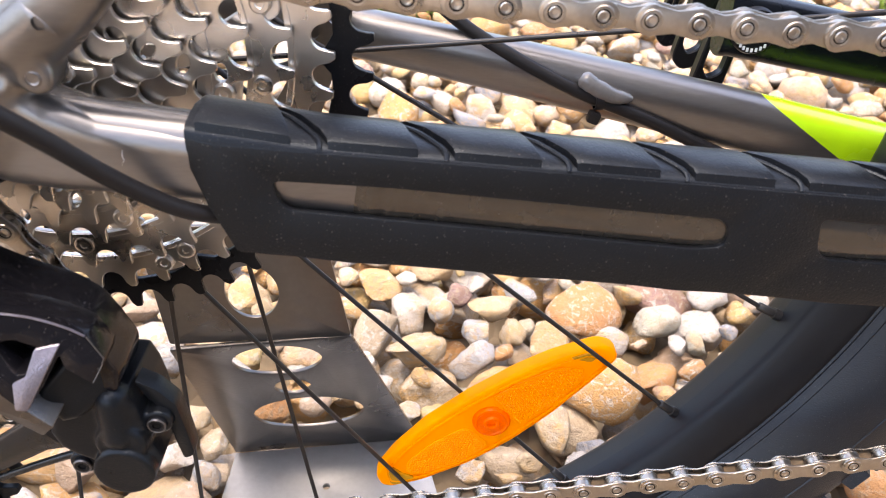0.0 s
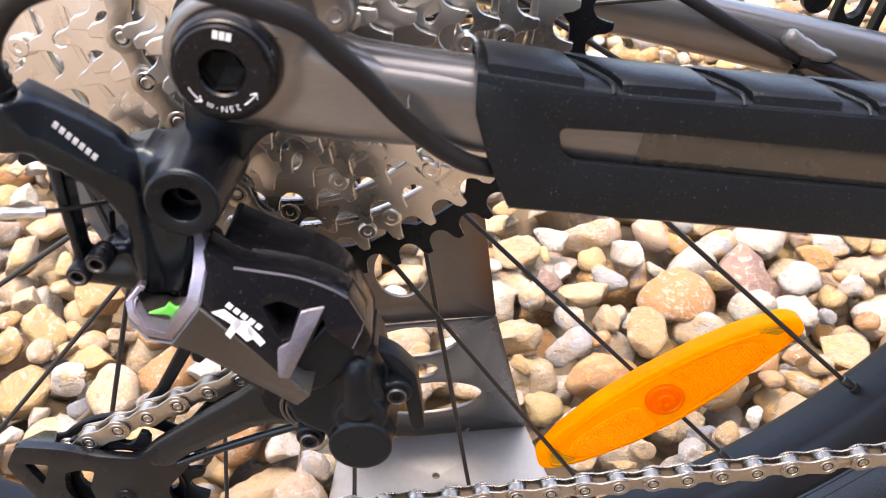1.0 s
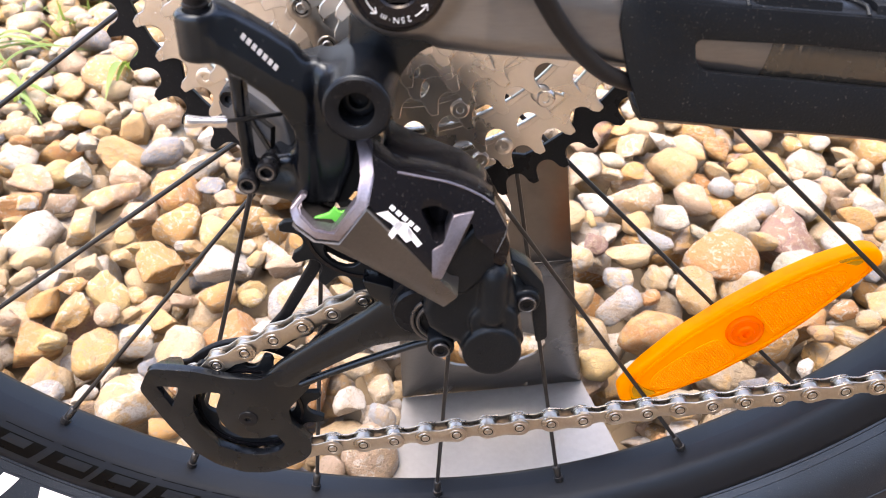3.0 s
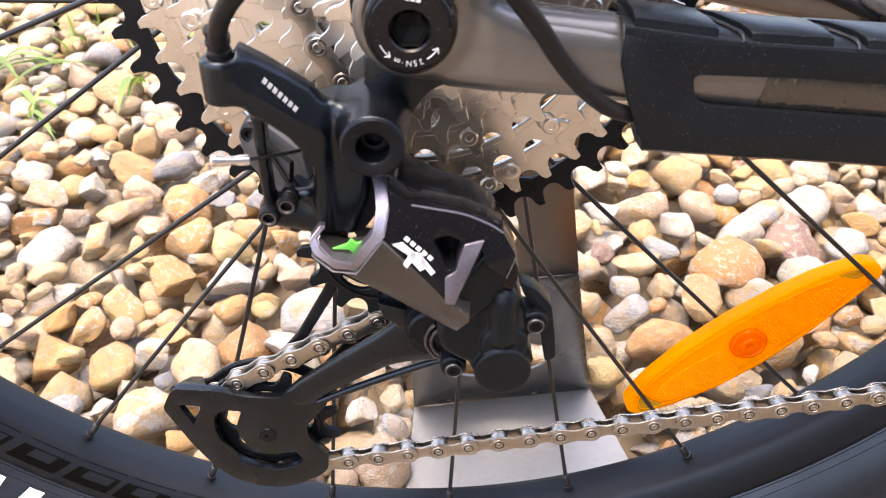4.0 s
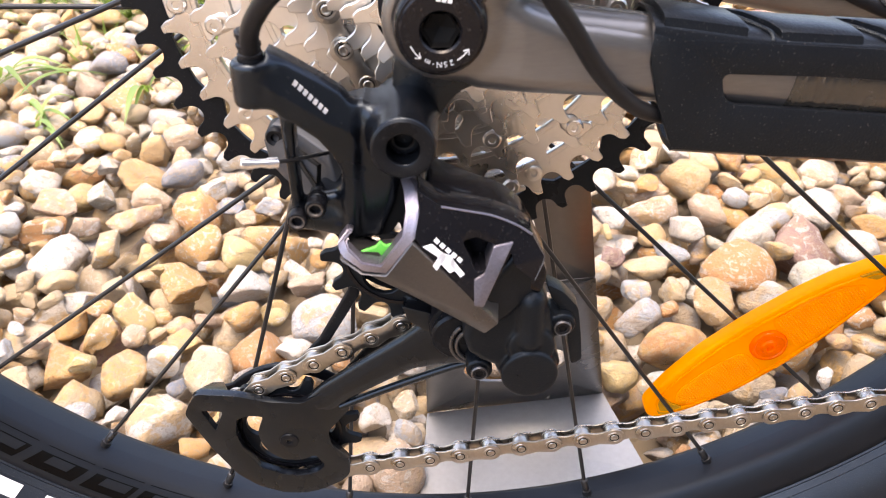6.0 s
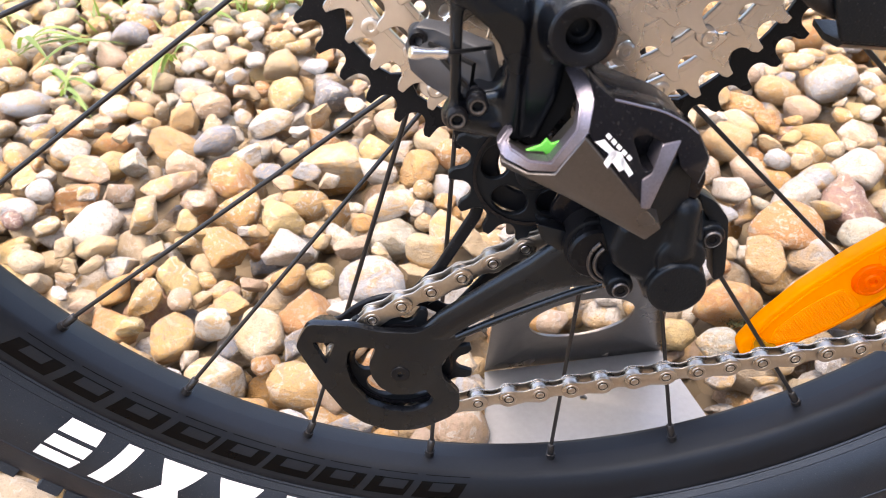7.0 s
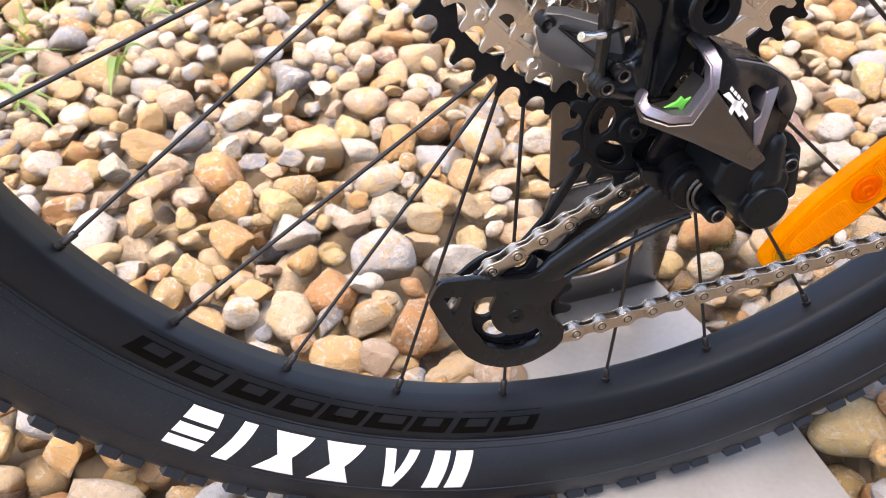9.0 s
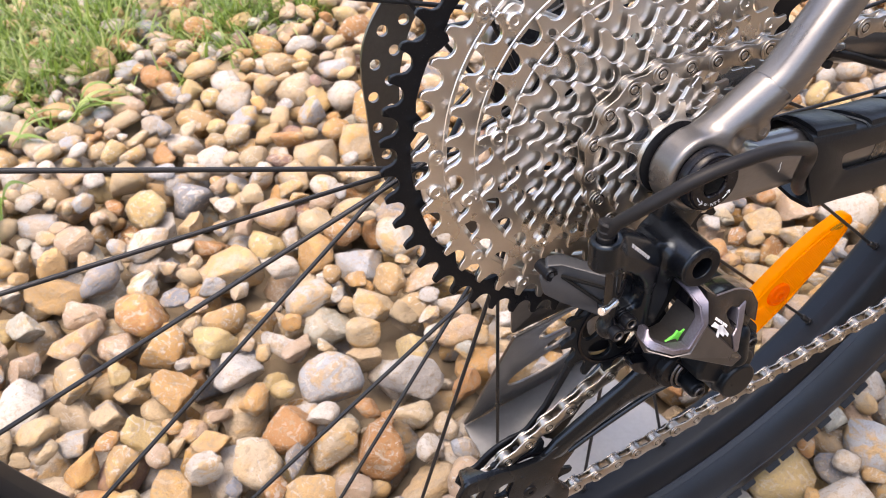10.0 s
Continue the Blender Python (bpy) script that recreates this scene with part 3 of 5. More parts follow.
    def lay(pts):
        return [(cx + u * c - v * s, cz + u * s + v * c) for u, v in pts]
    outline = [(-67, -2), (-64.5, 5.5), (-48, 11.5), (-25, 16.0), (0, 17.2), (25, 16.0), (43, 13.4), (62, 7.5), (66, 2), (65, -4.5), (52, -8), (25, -13.8), (0, -16.6), (-25, -16.2), (-50, -11.6), (-64, -6)]
    refl = part("spoke_reflector", plate(lay(rounded(outline, 4, 4)), -1.5, 6.5, bevel=1.8, seg=4), M_AMBER, bike, "long amber plastic spoke reflector")
    # raised rim, an oval lens each side of the clip screw and ends painted dark for their hollows
    inner = [(u * 0.90, v * 0.80) for u, v in outline]
    ring = spline([(x, -1.9, z) for x, z in lay(rounded(inner + inner[:1], 3, 3))], 2)
    part("reflector_rim", sweep(ring, 0.8, 8), M_AMBER, refl)
    fields = ([(8, -10.6), (30, -9.0), (47, -4.4), (51, 1.2), (44, 7.4), (28, 11.2), (8, 12.2)], [(-9, -12.2), (-30, -12.0), (-47, -7.6), (-52, -2.0), (-46, 3.6), (-28, 6.0), (-10, 4.6)])
    part("lens_field", plate(lay(rounded(fields[0], 5, 4)), -2.2, -1.4, bevel=0.25, seg=1), M_AMBERDARK, refl, "honeycomb lens field")
    part("lens_field", plate(lay(rounded(fields[1], 5, 4)), -2.2, -1.4, bevel=0.25, seg=1), M_AMBERLIGHT, refl, "yellow lens field, painted brighter for returned light")
    for pts in ([(-62, -3.6), (-59, 3.0), (-54, 5.4), (-53, -1.4), (-50, -7.0), (-58, -6.4)], [(49, 9.4), (58, 6.6), (60, 3.0), (55, 2.0)]):
        part("reflector_end", plate(lay(rounded(pts, 1.6, 3)), -2.5, -1.3, bevel=0.2, seg=1), M_AMBEREND, refl, "olive brown end plate, painted dark for the hollow")
    for pts, mat in zip(fields, (M_AMBERDARK, M_AMBERLIGHT)):
        cells = bmesh.new()
        grid = [(-52 + i * 1.3, -13 + j * 1.5 + (0.75 if i % 2 else 0)) for i in range(81) for j in range(18)]
        inside = polygon_field(np.array([[p[0] for p in grid]]), np.array([[p[1] for p in grid]]), pts)[0]
        for (u, v), d in zip(grid, inside):
            if d < -1.2:
                x, z = lay([(u, v)])[0]
                lathe([(0, -2.75), (0.70, -2.2)], x, z, 6, cells)
        tagged(part("lens_texture", cells, mat, refl, "", 20), kind="stuff")
    part("reflector_clip", lathe([(0, -2.6), (1.6, -2.6), (2.0, -4.2), (3.4, -4.2), (4.0, -3.2), (6.4, -3.0), (7.0, -3.6), (8.0, -3.4), (8.6, -2.4), (8.8, -1.0), (0, -1.0)], *lay([(0.6, 0.2)])[0], 28), M_AMBERRED, refl, "round deep amber clip screw")
    return hub


build_wheel()

# ---------------------------------------------------------------- cassette and chain
SCALE = 0.965
COGS = (51, 45, 39, 33, 28, 24, 21, 18, 16, 14, 12, 10)


def pitch_r(n):
    return n * 12.7 / (2 * math.pi) * SCALE


def cog_outline(n, cx, cz, rp, tip=3.0, root=3.95, turn=0.0, skew=0.4):
    """Teeth between round roller seats, with short flat tips that lean slightly."""
    out, half = [], math.pi * rp / n
    seat = [(root * math.sin(radians(t)), -root * math.cos(radians(t))) for t in (-84, -66, -48, -30, -14, 0, 14, 30, 48, 66, 84)]
    for k in range(n):
        for u, v in seat + [(root + 0.35, 1.2), (half - 1.25 + skew, tip - 0.35), (half - 0.9 + skew, tip), (half + 0.9 + skew, tip), (half + 1.25 + skew, tip - 0.35), (2 * half - root - 0.35, 1.2)]:
            a = 2 * math.pi * k / n + u / rp + turn
            out.append((cx + (rp + v) * math.cos(a), cz + (rp + v) * math.sin(a)))
    return out


def build_cassette():
    body = part("cassette", lathe([(11, -61), (15.2, -61), (15.2, -20), (18, -19), (18, -17), (11, -17)], 0, AX, 32), M_STEEL2, bike, "twelve speed silver cassette with a black largest sprocket")
    rnd = random.Random(5)
    for i, n in enumerate(COGS):
        rp = pitch_r(n)
        y = -18.0 - 3.72 * i
        turn = rnd.random() * 6.28
        holes = []
        if i == 0:
            inner = rp - 10.2
            hole = []
            for k in range(17 * 8):
                a = 2 * math.pi * k / (17 * 8)
                w = max(0.0, math.cos(17 * a / 1.0 + 0.6)) ** 3
                hole.append(((inner + 0.8 - 5.0 * w) * math.cos(a), AX + (inner + 0.8 - 5.0 * w) * math.sin(a)))
            holes = [hole]
        elif i in (1, 2):
            inner = rp - 11.2
            holes = [circle(0, AX, inner, 80)]
        else:
            inner = max(12.0, rp - 13.5) if n > 24 else 14.5
            holes = [circle(0, AX, inner, 56)]
            if n > 16:
                m = max(6, n // 3)
                for k in range(m):
                    a = 2 * math.pi * (k + 0.5) / m + turn
                    r0 = rp - 6.6
                    holes.append(circle(r0 * math.cos(a), AX + r0 * math.sin(a), 1.5 + 0.7 * rnd.random(), 10, 2.2 + 1.2 * rnd.random(), rnd.random() * 180))
        b = plate(cog_outline(n, 0, AX, rp, turn=turn), y - 0.95, y + 0.95, holes, 0.28, 1)
        cog = part("sprocket", b, M_BLACKALU if i == 0 else M_STEEL, body, "black alloy largest sprocket" if i == 0 else ("nickel silver steel sprocket" if i == 1 else ""), 40)
        if i in (1, 2):
            for k in range(9):
                a = 2 * math.pi * (k + 0.4 * i) / 9
                part("rivet", lathe([(0, y - 1.3), (1.0, y - 1.3), (1.2, y - 1.7), (2.5, y - 1.9), (3.2, y - 1.6), (3.4, y - 0.8)], (rp - 6.6) * math.cos(a), AX + (rp - 6.6) * math.sin(a), 18), M_STEEL, cog)
        if i in (1, 2, 3):
            part("sprocket_step", lathe([(rp - 11.1, y - 0.6), (rp - 10.9, y - 1.25), (rp - 9.4, y - 1.25), (rp - 9.0, y - 0.9)], 0, AX, 96), M_STEEL, cog)
        # spacer ring to the next one
        if 2 < i < 11:
            part("spacer", lathe([(14.2, y - 2.8), (17.5 if n > 14 else 15.2, y - 2.8), (17.5 if n > 14 else 15.2, y - 0.9), (14.2, y - 0.9)], 0, AX, 24), M_STEEL2, body)
    # carrier arms and rivets of the larger sprockets
    for level, (y, r0, r1, cnt, off) in enumerate(((-19.6, 17, 88, 7, 0.15), (-24.2, 17, 77, 6, 0.85), (-27.9, 17, 64, 6, 0.45))):
        for k in range(cnt):
            a = 2 * math.pi * k / cnt + off
            w0, w1 = 5.5, 3.6
            mid = (r0 + r1) / 2
            pts = []
            for r, da, w in ((r0, 0.0, w0), (mid, 0.16, w1), (r1 - 8, 0.36, w1), (r1, 0.42, 5.2)):
                pts.append((r, a + da, w))
            left = [(r * math.cos(t) - w * math.sin(t), AX + r * math.sin(t) + w * math.cos(t)) for r, t, w in pts]
            right = [(r * math.cos(t) + w * math.sin(t), AX + r * math.sin(t) - w * math.cos(t)) for r, t, w in pts]
            part("carrier_arm", plate(rounded(left + right[::-1], 3, 3), y - 1.2, y + 0.6, bevel=0.4, seg=1), M_STEEL2, body)
            for rr, da in ((r1 - 5, 0.41),):
                t = a + da
                yy = y - 3.6 if level == 0 else y - 2.4
                part("rivet", lathe([(0, yy - 0.5), (1.1, yy - 0.5), (1.4, yy - 0.9), (2.6, yy - 0.9), (3.3, yy - 0.2), (3.4, yy + 2.6), (0, yy + 2.6)], rr * math.cos(t), AX + rr * math.sin(t), 18), M_STEEL, body)
    part("lock_ring", lathe([(8, -62.2), (13.5, -62.2), (15.0, -61.2), (15.0, -60.0), (8, -60)], 0, AX, 36), M_BLACKALU, body, "black notched lock ring")


build_cassette()

G = (-12.5, 281.5)   # guide pulley
T = (-61.0, 198.0)   # tension pulley
RP = 25.6            # pulley pitch radius
RING = (447.0, 318.0)


def chain_line():
    """The chain's way, clockwise as seen from the drive side: over the top, round the sprocket, the two pulleys and back below."""
    ctr, rc = (0.0, AX), pitch_r(16) - 0.5
    pts = []
    # upper run, front to back
    a_top = radians(90 - 3.0)
    top_start, top_end = (RING[0] - 0, 376.4), (ctr[0] + rc * math.cos(a_top), ctr[1] + rc * math.sin(a_top))
    for t in np.linspace(0, 1, 90):
        pts.append((top_start[0] + (top_end[0] - top_start[0]) * t, top_start[1] + (top_end[1] - top_start[1]) * t, -48.5 - 0.8 * t))
    # round the back of the sprocket
    for a in np.linspace(87, 212, 40):
        pts.append((ctr[0] + rc * math.cos(radians(a)), ctr[1] + rc * math.sin(radians(a)), -49.3))
    # down to the front of the guide pulley, then round it
    for a in np.linspace(30, -62, 30):
        pts.append((G[0] + RP * math.cos(radians(a)), G[1] + RP * math.sin(radians(a)), -51.0))
    # back to the tension pulley, round its back and under it
    for a in np.linspace(118, 280, 50):
        pts.append((T[0] + RP * math.cos(radians(a)), T[1] + RP * math.sin(radians(a)), -52.0))
    # forward along the lower run, slightly slack
    x0, z0 = pts[-1][0], pts[-1][1]
    for t in np.linspace(0.02, 1, 120):
        x = x0 + (RING[0] - x0) * t
        pts.append((x, z0 + (258.0 - z0) * t - 5.0 * math.sin(math.pi * t) * t ** 0.3, -52.5 + 1.5 * t))
    return [Vector((x, y, z)) for x, z, y in pts]


def resample(pts, step, start):
    out, left, last = [], start, pts[0].copy()
    for p in pts[1:]:
        d = (p - last).length
        while d >= left:
            last = last + (p - last) * (left / d)
            out.append(last.copy())
            d, left = (p - last).length, step
        left -= d
        last = p.copy()
    return out


def link_mesh(outer):
    """Two waisted side plates about the origin, with pins through the outer ones."""
    w, r, h = 6.35, (4.25 if outer else 4.05), (3.0 if outer else 2.7)
    pts = []
    for cx, a0, a1 in ((w, -115, 115), (-w, 65, 295)):
        for k in range(11):
            a = radians(a0 + (a1 - a0) * k / 10)
            pts.append((cx + r * math.cos(a), r * math.sin(a)))
        pts.append((0, h if cx > 0 else -h))
    b = None
    ins, th = (1.95, 0.85) if outer else (1.05, 0.85)
    for sgn in (-1, 1):
        b = plate(pts, sgn * ins, sgn * (ins + th), (), 0.3, 2, b)
    if outer:
        for cx in (-w, w):
            lathe([(0, -2.55), (0.65, -2.55), (0.75, -2.95), (1.3, -3.05), (1.6, -2.85), (1.6, 2.95), (0, 2.95)], cx, 0, 14, b)
            lathe([(2.1, -2.5), (2.3, -3.0), (2.85, -3.0), (3.1, -2.7)], cx, 0, 16, b)
            # dark rings painted on for the shade in the pin's recesses
            for r0, r1, y in ((0.0, 0.5, -2.62), (1.58, 2.0, -2.82)):
                ring = lathe([(r0, y), (r1, y)], cx, 0, 14)
                for f in ring.faces:
                    f.material_index = 1
                merge(b, ring)
    else:
        for cx in (-w, w):
            lathe([(0, -1.1), (3.8, -1.1), (3.8, 1.1), (0, 1.1)], cx, 0, 14, b)
    return b


def build_chain():
    joints = resample(chain_line(), 12.7, 4.2)
    chain = part("chain", sweep([joints[0] + Vector((0, -0.5, 0)), joints[0] + Vector((0, 0.5, 0))], 3.0, 10), M_CHAIN, bike, "silver steel bicycle chain")
    kinds = []
    for outer in (True, False):
        b = link_mesh(outer)
        kinds.append(part("chain_link", b, [M_CHAIN, M_DARK], chain, "", 35))
    for i, (p, q) in enumerate(zip(joints, joints[1:])):
        src = kinds[i % 2]
        ob = src if i < 2 else src.copy()
        if i >= 2:
            scene.collection.objects.link(ob)
        d = (q - p).normalized()
        mid = (p + q) / 2 * MM
        ob.matrix_basis = Matrix.Translation(mid) @ Euler((0, math.atan2(-d.z, d.x), 0)).to_matrix().to_4x4()
    # chainring ahead of the rear wheel
    rr = 60.0
    ring = plate(cog_outline(30, RING[0], RING[1], rr), -51.0, -49.0, [circle(RING[0], RING[1], 44, 48)], 0.3, 1)
    ring = sweep([(RING[0], -50, RING[1] - 50), (RING[0], -50, RING[1] + 50)], 5, 8, ring, flat=0.4)
    ring = sweep([(RING[0] - 50, -50, RING[1]), (RING[0] + 50, -50, RING[1])], 5, 8, ring, flat=0.4)
    part("chainring", ring, M_BLACKALU, bike, "black alloy chainring")


build_chain()

# ---------------------------------------------------------------- frame


def build_frame():
    # right chainstay, running from the dropout forwards
    path = spline([(8, -66, 364.5), (30, -66, 359.8), (60, -64.0, 354.9), (130, -60.8, 345.4), (200, -57.4, 337.4), (260, -54, 330.5), (340, -46, 323.5), (430, -30, 317)], 5)
    rad = [8.5 + 0.3 * min(1.0, i / 14) for i in range(len(path))]
    stay = part("chainstay", sweep(path, rad, 36, flat=1.40, power=2.2), M_FRAME, bike, "metallic anthracite chainstay tube")
    # dropout: ring round the axle, flowing into the chainstay and up into the seatstay's lug, with a scalloped tongue
    def casting(x, y, z):
        x2, z2 = x[:, 0, :], z[:, 0, :]
        d = slab(np.hypot(x2 - 2.0, z2 - 369.2)[:, None, :] - 15.4, y, -75.8, -63.0, 2.2)
        root = [(-3.0, 354.6), (12.0, 349.4), (27.0, 347.6), (49.0, 345.4), (80.0, 342.0), (80.0, 361.6), (56.0, 365.2), (37.0, 368.6), (27.0, 372.6), (18.0, 378.0), (6.0, 383.0)]
        d = fused(d, slab(polygon_field(x2, z2, root)[:, None, :], y, -75.6 + 0.075 * np.clip(x - 24, 0, 60), -56.0 - 0.12 * np.clip(40 - x, 0, 40), 6.0), 3.0)
        lug = rod(x, y, z, (12.0, -68.5, 379.0), (36.0, -72.0, 397.4), 8.8, 8.6)
        lug = cut(lug, -((x - 33.5) * 0.72 + (z - 395.5) * 0.69), 1.6)
        d = fused(d, lug, 4.0)
        boss = slab(np.hypot(x2 - 26.6, z2 - 380.6)[:, None, :] - 4.6, y, -77.2, -66.0, 1.6)
        d = fused(d, boss, 2.0)
        scoop = np.sqrt((x - 17.6) ** 2 + ((y + 83.0) * 0.8) ** 2 + ((z - 380.6) * 1.15) ** 2) - 6.4
        d = cut(d, scoop, 1.6)
        return cut(d, np.hypot(x2 - 2.0, z2 - 369.2)[:, None, :] - 11.6 + 0 * y, 0.6)
    drop = part("dropout", solid(casting, (-16, -80, 340), (66, -54, 408), 0.6), M_FRAME, bike, "anthracite cast dropout round the axle", 80)
    part("cast_dimple", lathe([(0, -76.9), (1.0, -77.0), (1.6, -77.5), (2.2, -77.2)], 26.6, 380.6, 24), M_FRAME, drop, "shiny round recess")
    part("axle_bolt", lathe([(0, -77.5), (5.0, -77.5), (5.0, -82.6), (5.5, -83.2), (10.1, -83.2), (10.6, -82.8), (10.6, -82.3), (11.1, -82.3), (11.8, -81.6), (12.2, -79.0), (12.2, -76.2), (11.4, -75.6), (11.4, -66), (0, -66)], 2.0, 369.2, 48), M_GLOSSBLACK, drop, "black axle bolt with a hex socket")
    hexm = bmesh.new()
    lathe([(4.98, -82.0), (4.2, -80.0), (0, -78.5)], 2.0, 369.2, 6, hexm)
    part("hex_socket", hexm, M_DARK, drop, "", 20)

    # print on the bolt: the tightening torque between two arrows, and a plain block for the maker's mark
    def ring_text(body, a_mid, r, size, step):
        for i, ch in enumerate(body):
            cu = bpy.data.curves.new("letters", "FONT")
            cu.body, cu.size, cu.align_x, cu.align_y = ch, size * MM, "CENTER", "CENTER"
            tmp = new("tmp_text", cu)
            me = bpy.data.meshes.new_from_object(tmp)
            bpy.data.objects.remove(tmp)
            a = a_mid + (i - (len(body) - 1) / 2) * step
            me.materials.append(M_WHITE)
            ob = new("torque_print", me)
            ob.parent = drop
            ob.matrix_basis = Matrix.Translation(Vector((2.0 + r * math.cos(radians(a)), -83.28, 369.2 + r * math.sin(radians(a)))) * MM) @ Euler((0, radians(90 - a), 0)).to_matrix().to_4x4() @ Euler((radians(90), 0, 0)).to_matrix().to_4x4()
    ring_text("25N·m", 267, 8.3, 2.1, -11.0)
    arr = bmesh.new()
    for a0, a1 in ((204, 232), (300, 328)):
        pts = [(2.0 + 8.4 * math.cos(radians(a)), -83.25, 369.2 + 8.4 * math.sin(radians(a))) for a in np.linspace(a0, a1, 8)]
        sweep(pts, 0.14, 4, arr)
        tip = pts[-1]
        for d in (140, 215):
            t = radians(a1 + 90 + d)
            sweep([tip, (tip[0] + 1.5 * math.cos(t), -83.25, tip[2] + 1.5 * math.sin(t))], 0.14, 4, arr)
    part("arrow_print", arr, M_WHITE, drop)
    for k in range(3):
        part("maker_mark", plate([(1.0 + 1.4 * k, 377.0 - 0.25 * k), (2.1 + 1.4 * k, 376.8 - 0.25 * k), (2.5 + 1.4 * k, 378.5 - 0.25 * k), (1.4 + 1.4 * k, 378.7 - 0.25 * k)], -83.35, -83.1), M_WHITE, drop)
    # seatstay, rising forwards from the lug
    up = spline([(30, -71.2, 392.6), (37, -72, 398.6), (50, -71.5, 413), (75, -69, 438), (110, -64, 472), (215, -48, 572)], 6)
    part("seatstay", sweep(up, 7.9, 28, flat=1.0, power=2.6), M_FRAME, bike, "anthracite seatstay tube")
    # far side stays, with the lime panel on the lower one
    lp = spline([(-2, 62, 366), (58, 54, 358), (108, 48, 350.5), (150, 45, 343.3), (200, 43, 333.6), (250, 42, 323.5), (328, 40, 309), (428, 34, 300)], 6)
    bm = sweep(lp, [6.8 + 3.2 * min(1.0, i / 28) for i in range(len(lp))], 24, flat=1.22, power=2.4)
    bmesh.ops.bisect_plane(bm, geom=[*bm.verts, *bm.edges, *bm.faces], plane_co=Vector((277, 0, 320)) * MM, plane_no=Vector((0.55, 0, 0.83)))
    for f in bm.faces:
        c = f.calc_center_median()
        f.material_index = 1 if (c - Vector((0.277, c.y, 0.320))).dot(Vector((0.55, 0, 0.83))) > 0 and c.x < 0.345 else 0
    part("chainstay", bm, [M_FRAME, M_LIME], bike, "far chainstay, anthracite with a lime green panel")
    up = spline([(3, 62, 374), (20, 61, 392), (75, 57, 440), (150, 50, 510), (215, 44, 570)], 6)
    part("seatstay", sweep(up, 9.0, 18, flat=0.85, power=2.4), M_FRAME, bike)
    part("dropout", plate(rounded([(-14, 358), (-14, 384), (16, 392), (26, 376), (20, 352), (4, 350)], 7, 4), 62, 72, (), 2, 3), M_FRAME, bike)
    part("bottom_bracket", lathe([(12, -46), (24, -45), (24, 45), (12, 46)], RING[0], RING[1], 32), M_FRAME, bike, "anthracite bottom bracket shell")
    # rubber guard clipped over the right chainstay
    def lip(x):
        return 363.3 - 0.088 * (x - 60)

    def top(x):
        return lip(x) + max(0.0, 92.0 - x) * 0.075

    def low(x):
        return 331.4 - 0.109 * (x - 66)
    end = 335.0
    face = [(58.5, lip(58.5) + 1.5), (58.6, 356.5), (62.0, 344.7), (67.8, low(67.8))]
    face += [(x, low(x) - (1.0 if i % 2 else 0)) for i, x in enumerate(np.linspace(75, end, 12))]
    face += [(x, lip(x) + 0.5) for x in np.linspace(end, 66, 10)]
    slots = [rounded([(79.0, 352.8), (110, 350.7), (202.0, 341.0), (204.8, 337), (204.4, 332.0), (196, 331.2), (83.2, 344.0), (80.6, 346.3)], 2.6, 4)]
    slots.append(rounded([(230.8, 341.0), (325, 331), (328, 320), (235.6, 327.4), (232.5, 331)], 2.6, 4))
    bm = plate(face, -74.2, -72.0, slots, 0.5, 2)
    rings = []
    for x in np.linspace(58.5, end, 30):
        z = top(x)
        rings.append([(x, -74.1, z - 4.5), (x, -74.0, z + 0.2), (x, -72.8, z + 1.6), (x, -69, z + 2.5), (x, -62, z + 2.9), (x, -54, z + 1.6), (x, -50, z - 1.0), (x, -49.4, z - 8),
                      (x, -51.5, z - 8), (x, -52, z - 1), (x, -55, z + 0.8), (x, -62, z + 1.6), (x, -69, z + 1.0), (x, -71.8, z - 0.5), (x, -72.0, z - 2.5)])
    bm = loft(rings, bm)
    rings = []
    for x in np.linspace(68.5, end, 20):
        z = low(x)
        rings.append([(x, -74.1, z + 1.5), (x, -73.6, z - 0.6), (x, -71, z - 2.4), (x, -62, z - 3.2), (x, -54, z - 1.5), (x, -54, z + 0.4), (x, -62, z - 1.2), (x, -71, z - 0.2), (x, -72.0, z + 1.5)])
    bm = loft(rings, bm)
    def bowed(bm):
        """Follows the stay as it bows in towards the wheel."""
        for v in bm.verts:
            v.co.y += 0.047 * max(0.0, v.co.x - 0.06)
        return bm
    guard = part("chainstay_guard", bowed(bm), M_GUARD, bike, "black rubber chainstay guard with long slots", 40)
    # raised chain-slap pads, each with a curved left edge and a thin rib beside it
    for i in range(8):
        xf, xr = (61.0, 84.5) if i == 0 else (93.6 + 32.7 * (i - 1), 117.0 + 32.6 * (i - 1))
        rings = []
        for s, k in ((0.0, 0.1), (0.004, 0.85), (0.05, 1.0), (0.3, 1.0), (0.6, 1.0), (0.965, 1.0), (0.99, 0.9), (1.0, 0.05)):
            ring = []
            for y, d0, d1 in ((-73.3, 0.6, 0.9), (-72.6, 1.6, 3.3), (-71.4, 1.9, 4.1), (-68, 2.3, 4.9), (-62, 2.7, 5.1), (-57, 2.0, 4.0), (-54, 1.2, 2.0), (-56, 0.6, 0.6), (-62, 1.4, 1.4), (-69, 1.2, 1.2)):
                q = max(0.0, (y + 72.5) / 16.5)
                left, right = xf - (14.5 if i else 1.0) * q ** 1.35, xr - 6.0 * q
                x = left + (right - left) * s
                ring.append((x, y, top(x) + d0 + (d1 - d0) * k))
            rings.append(ring)
        part("slap_pad", bowed(loft(rings)), M_GUARD, guard, "", 35)
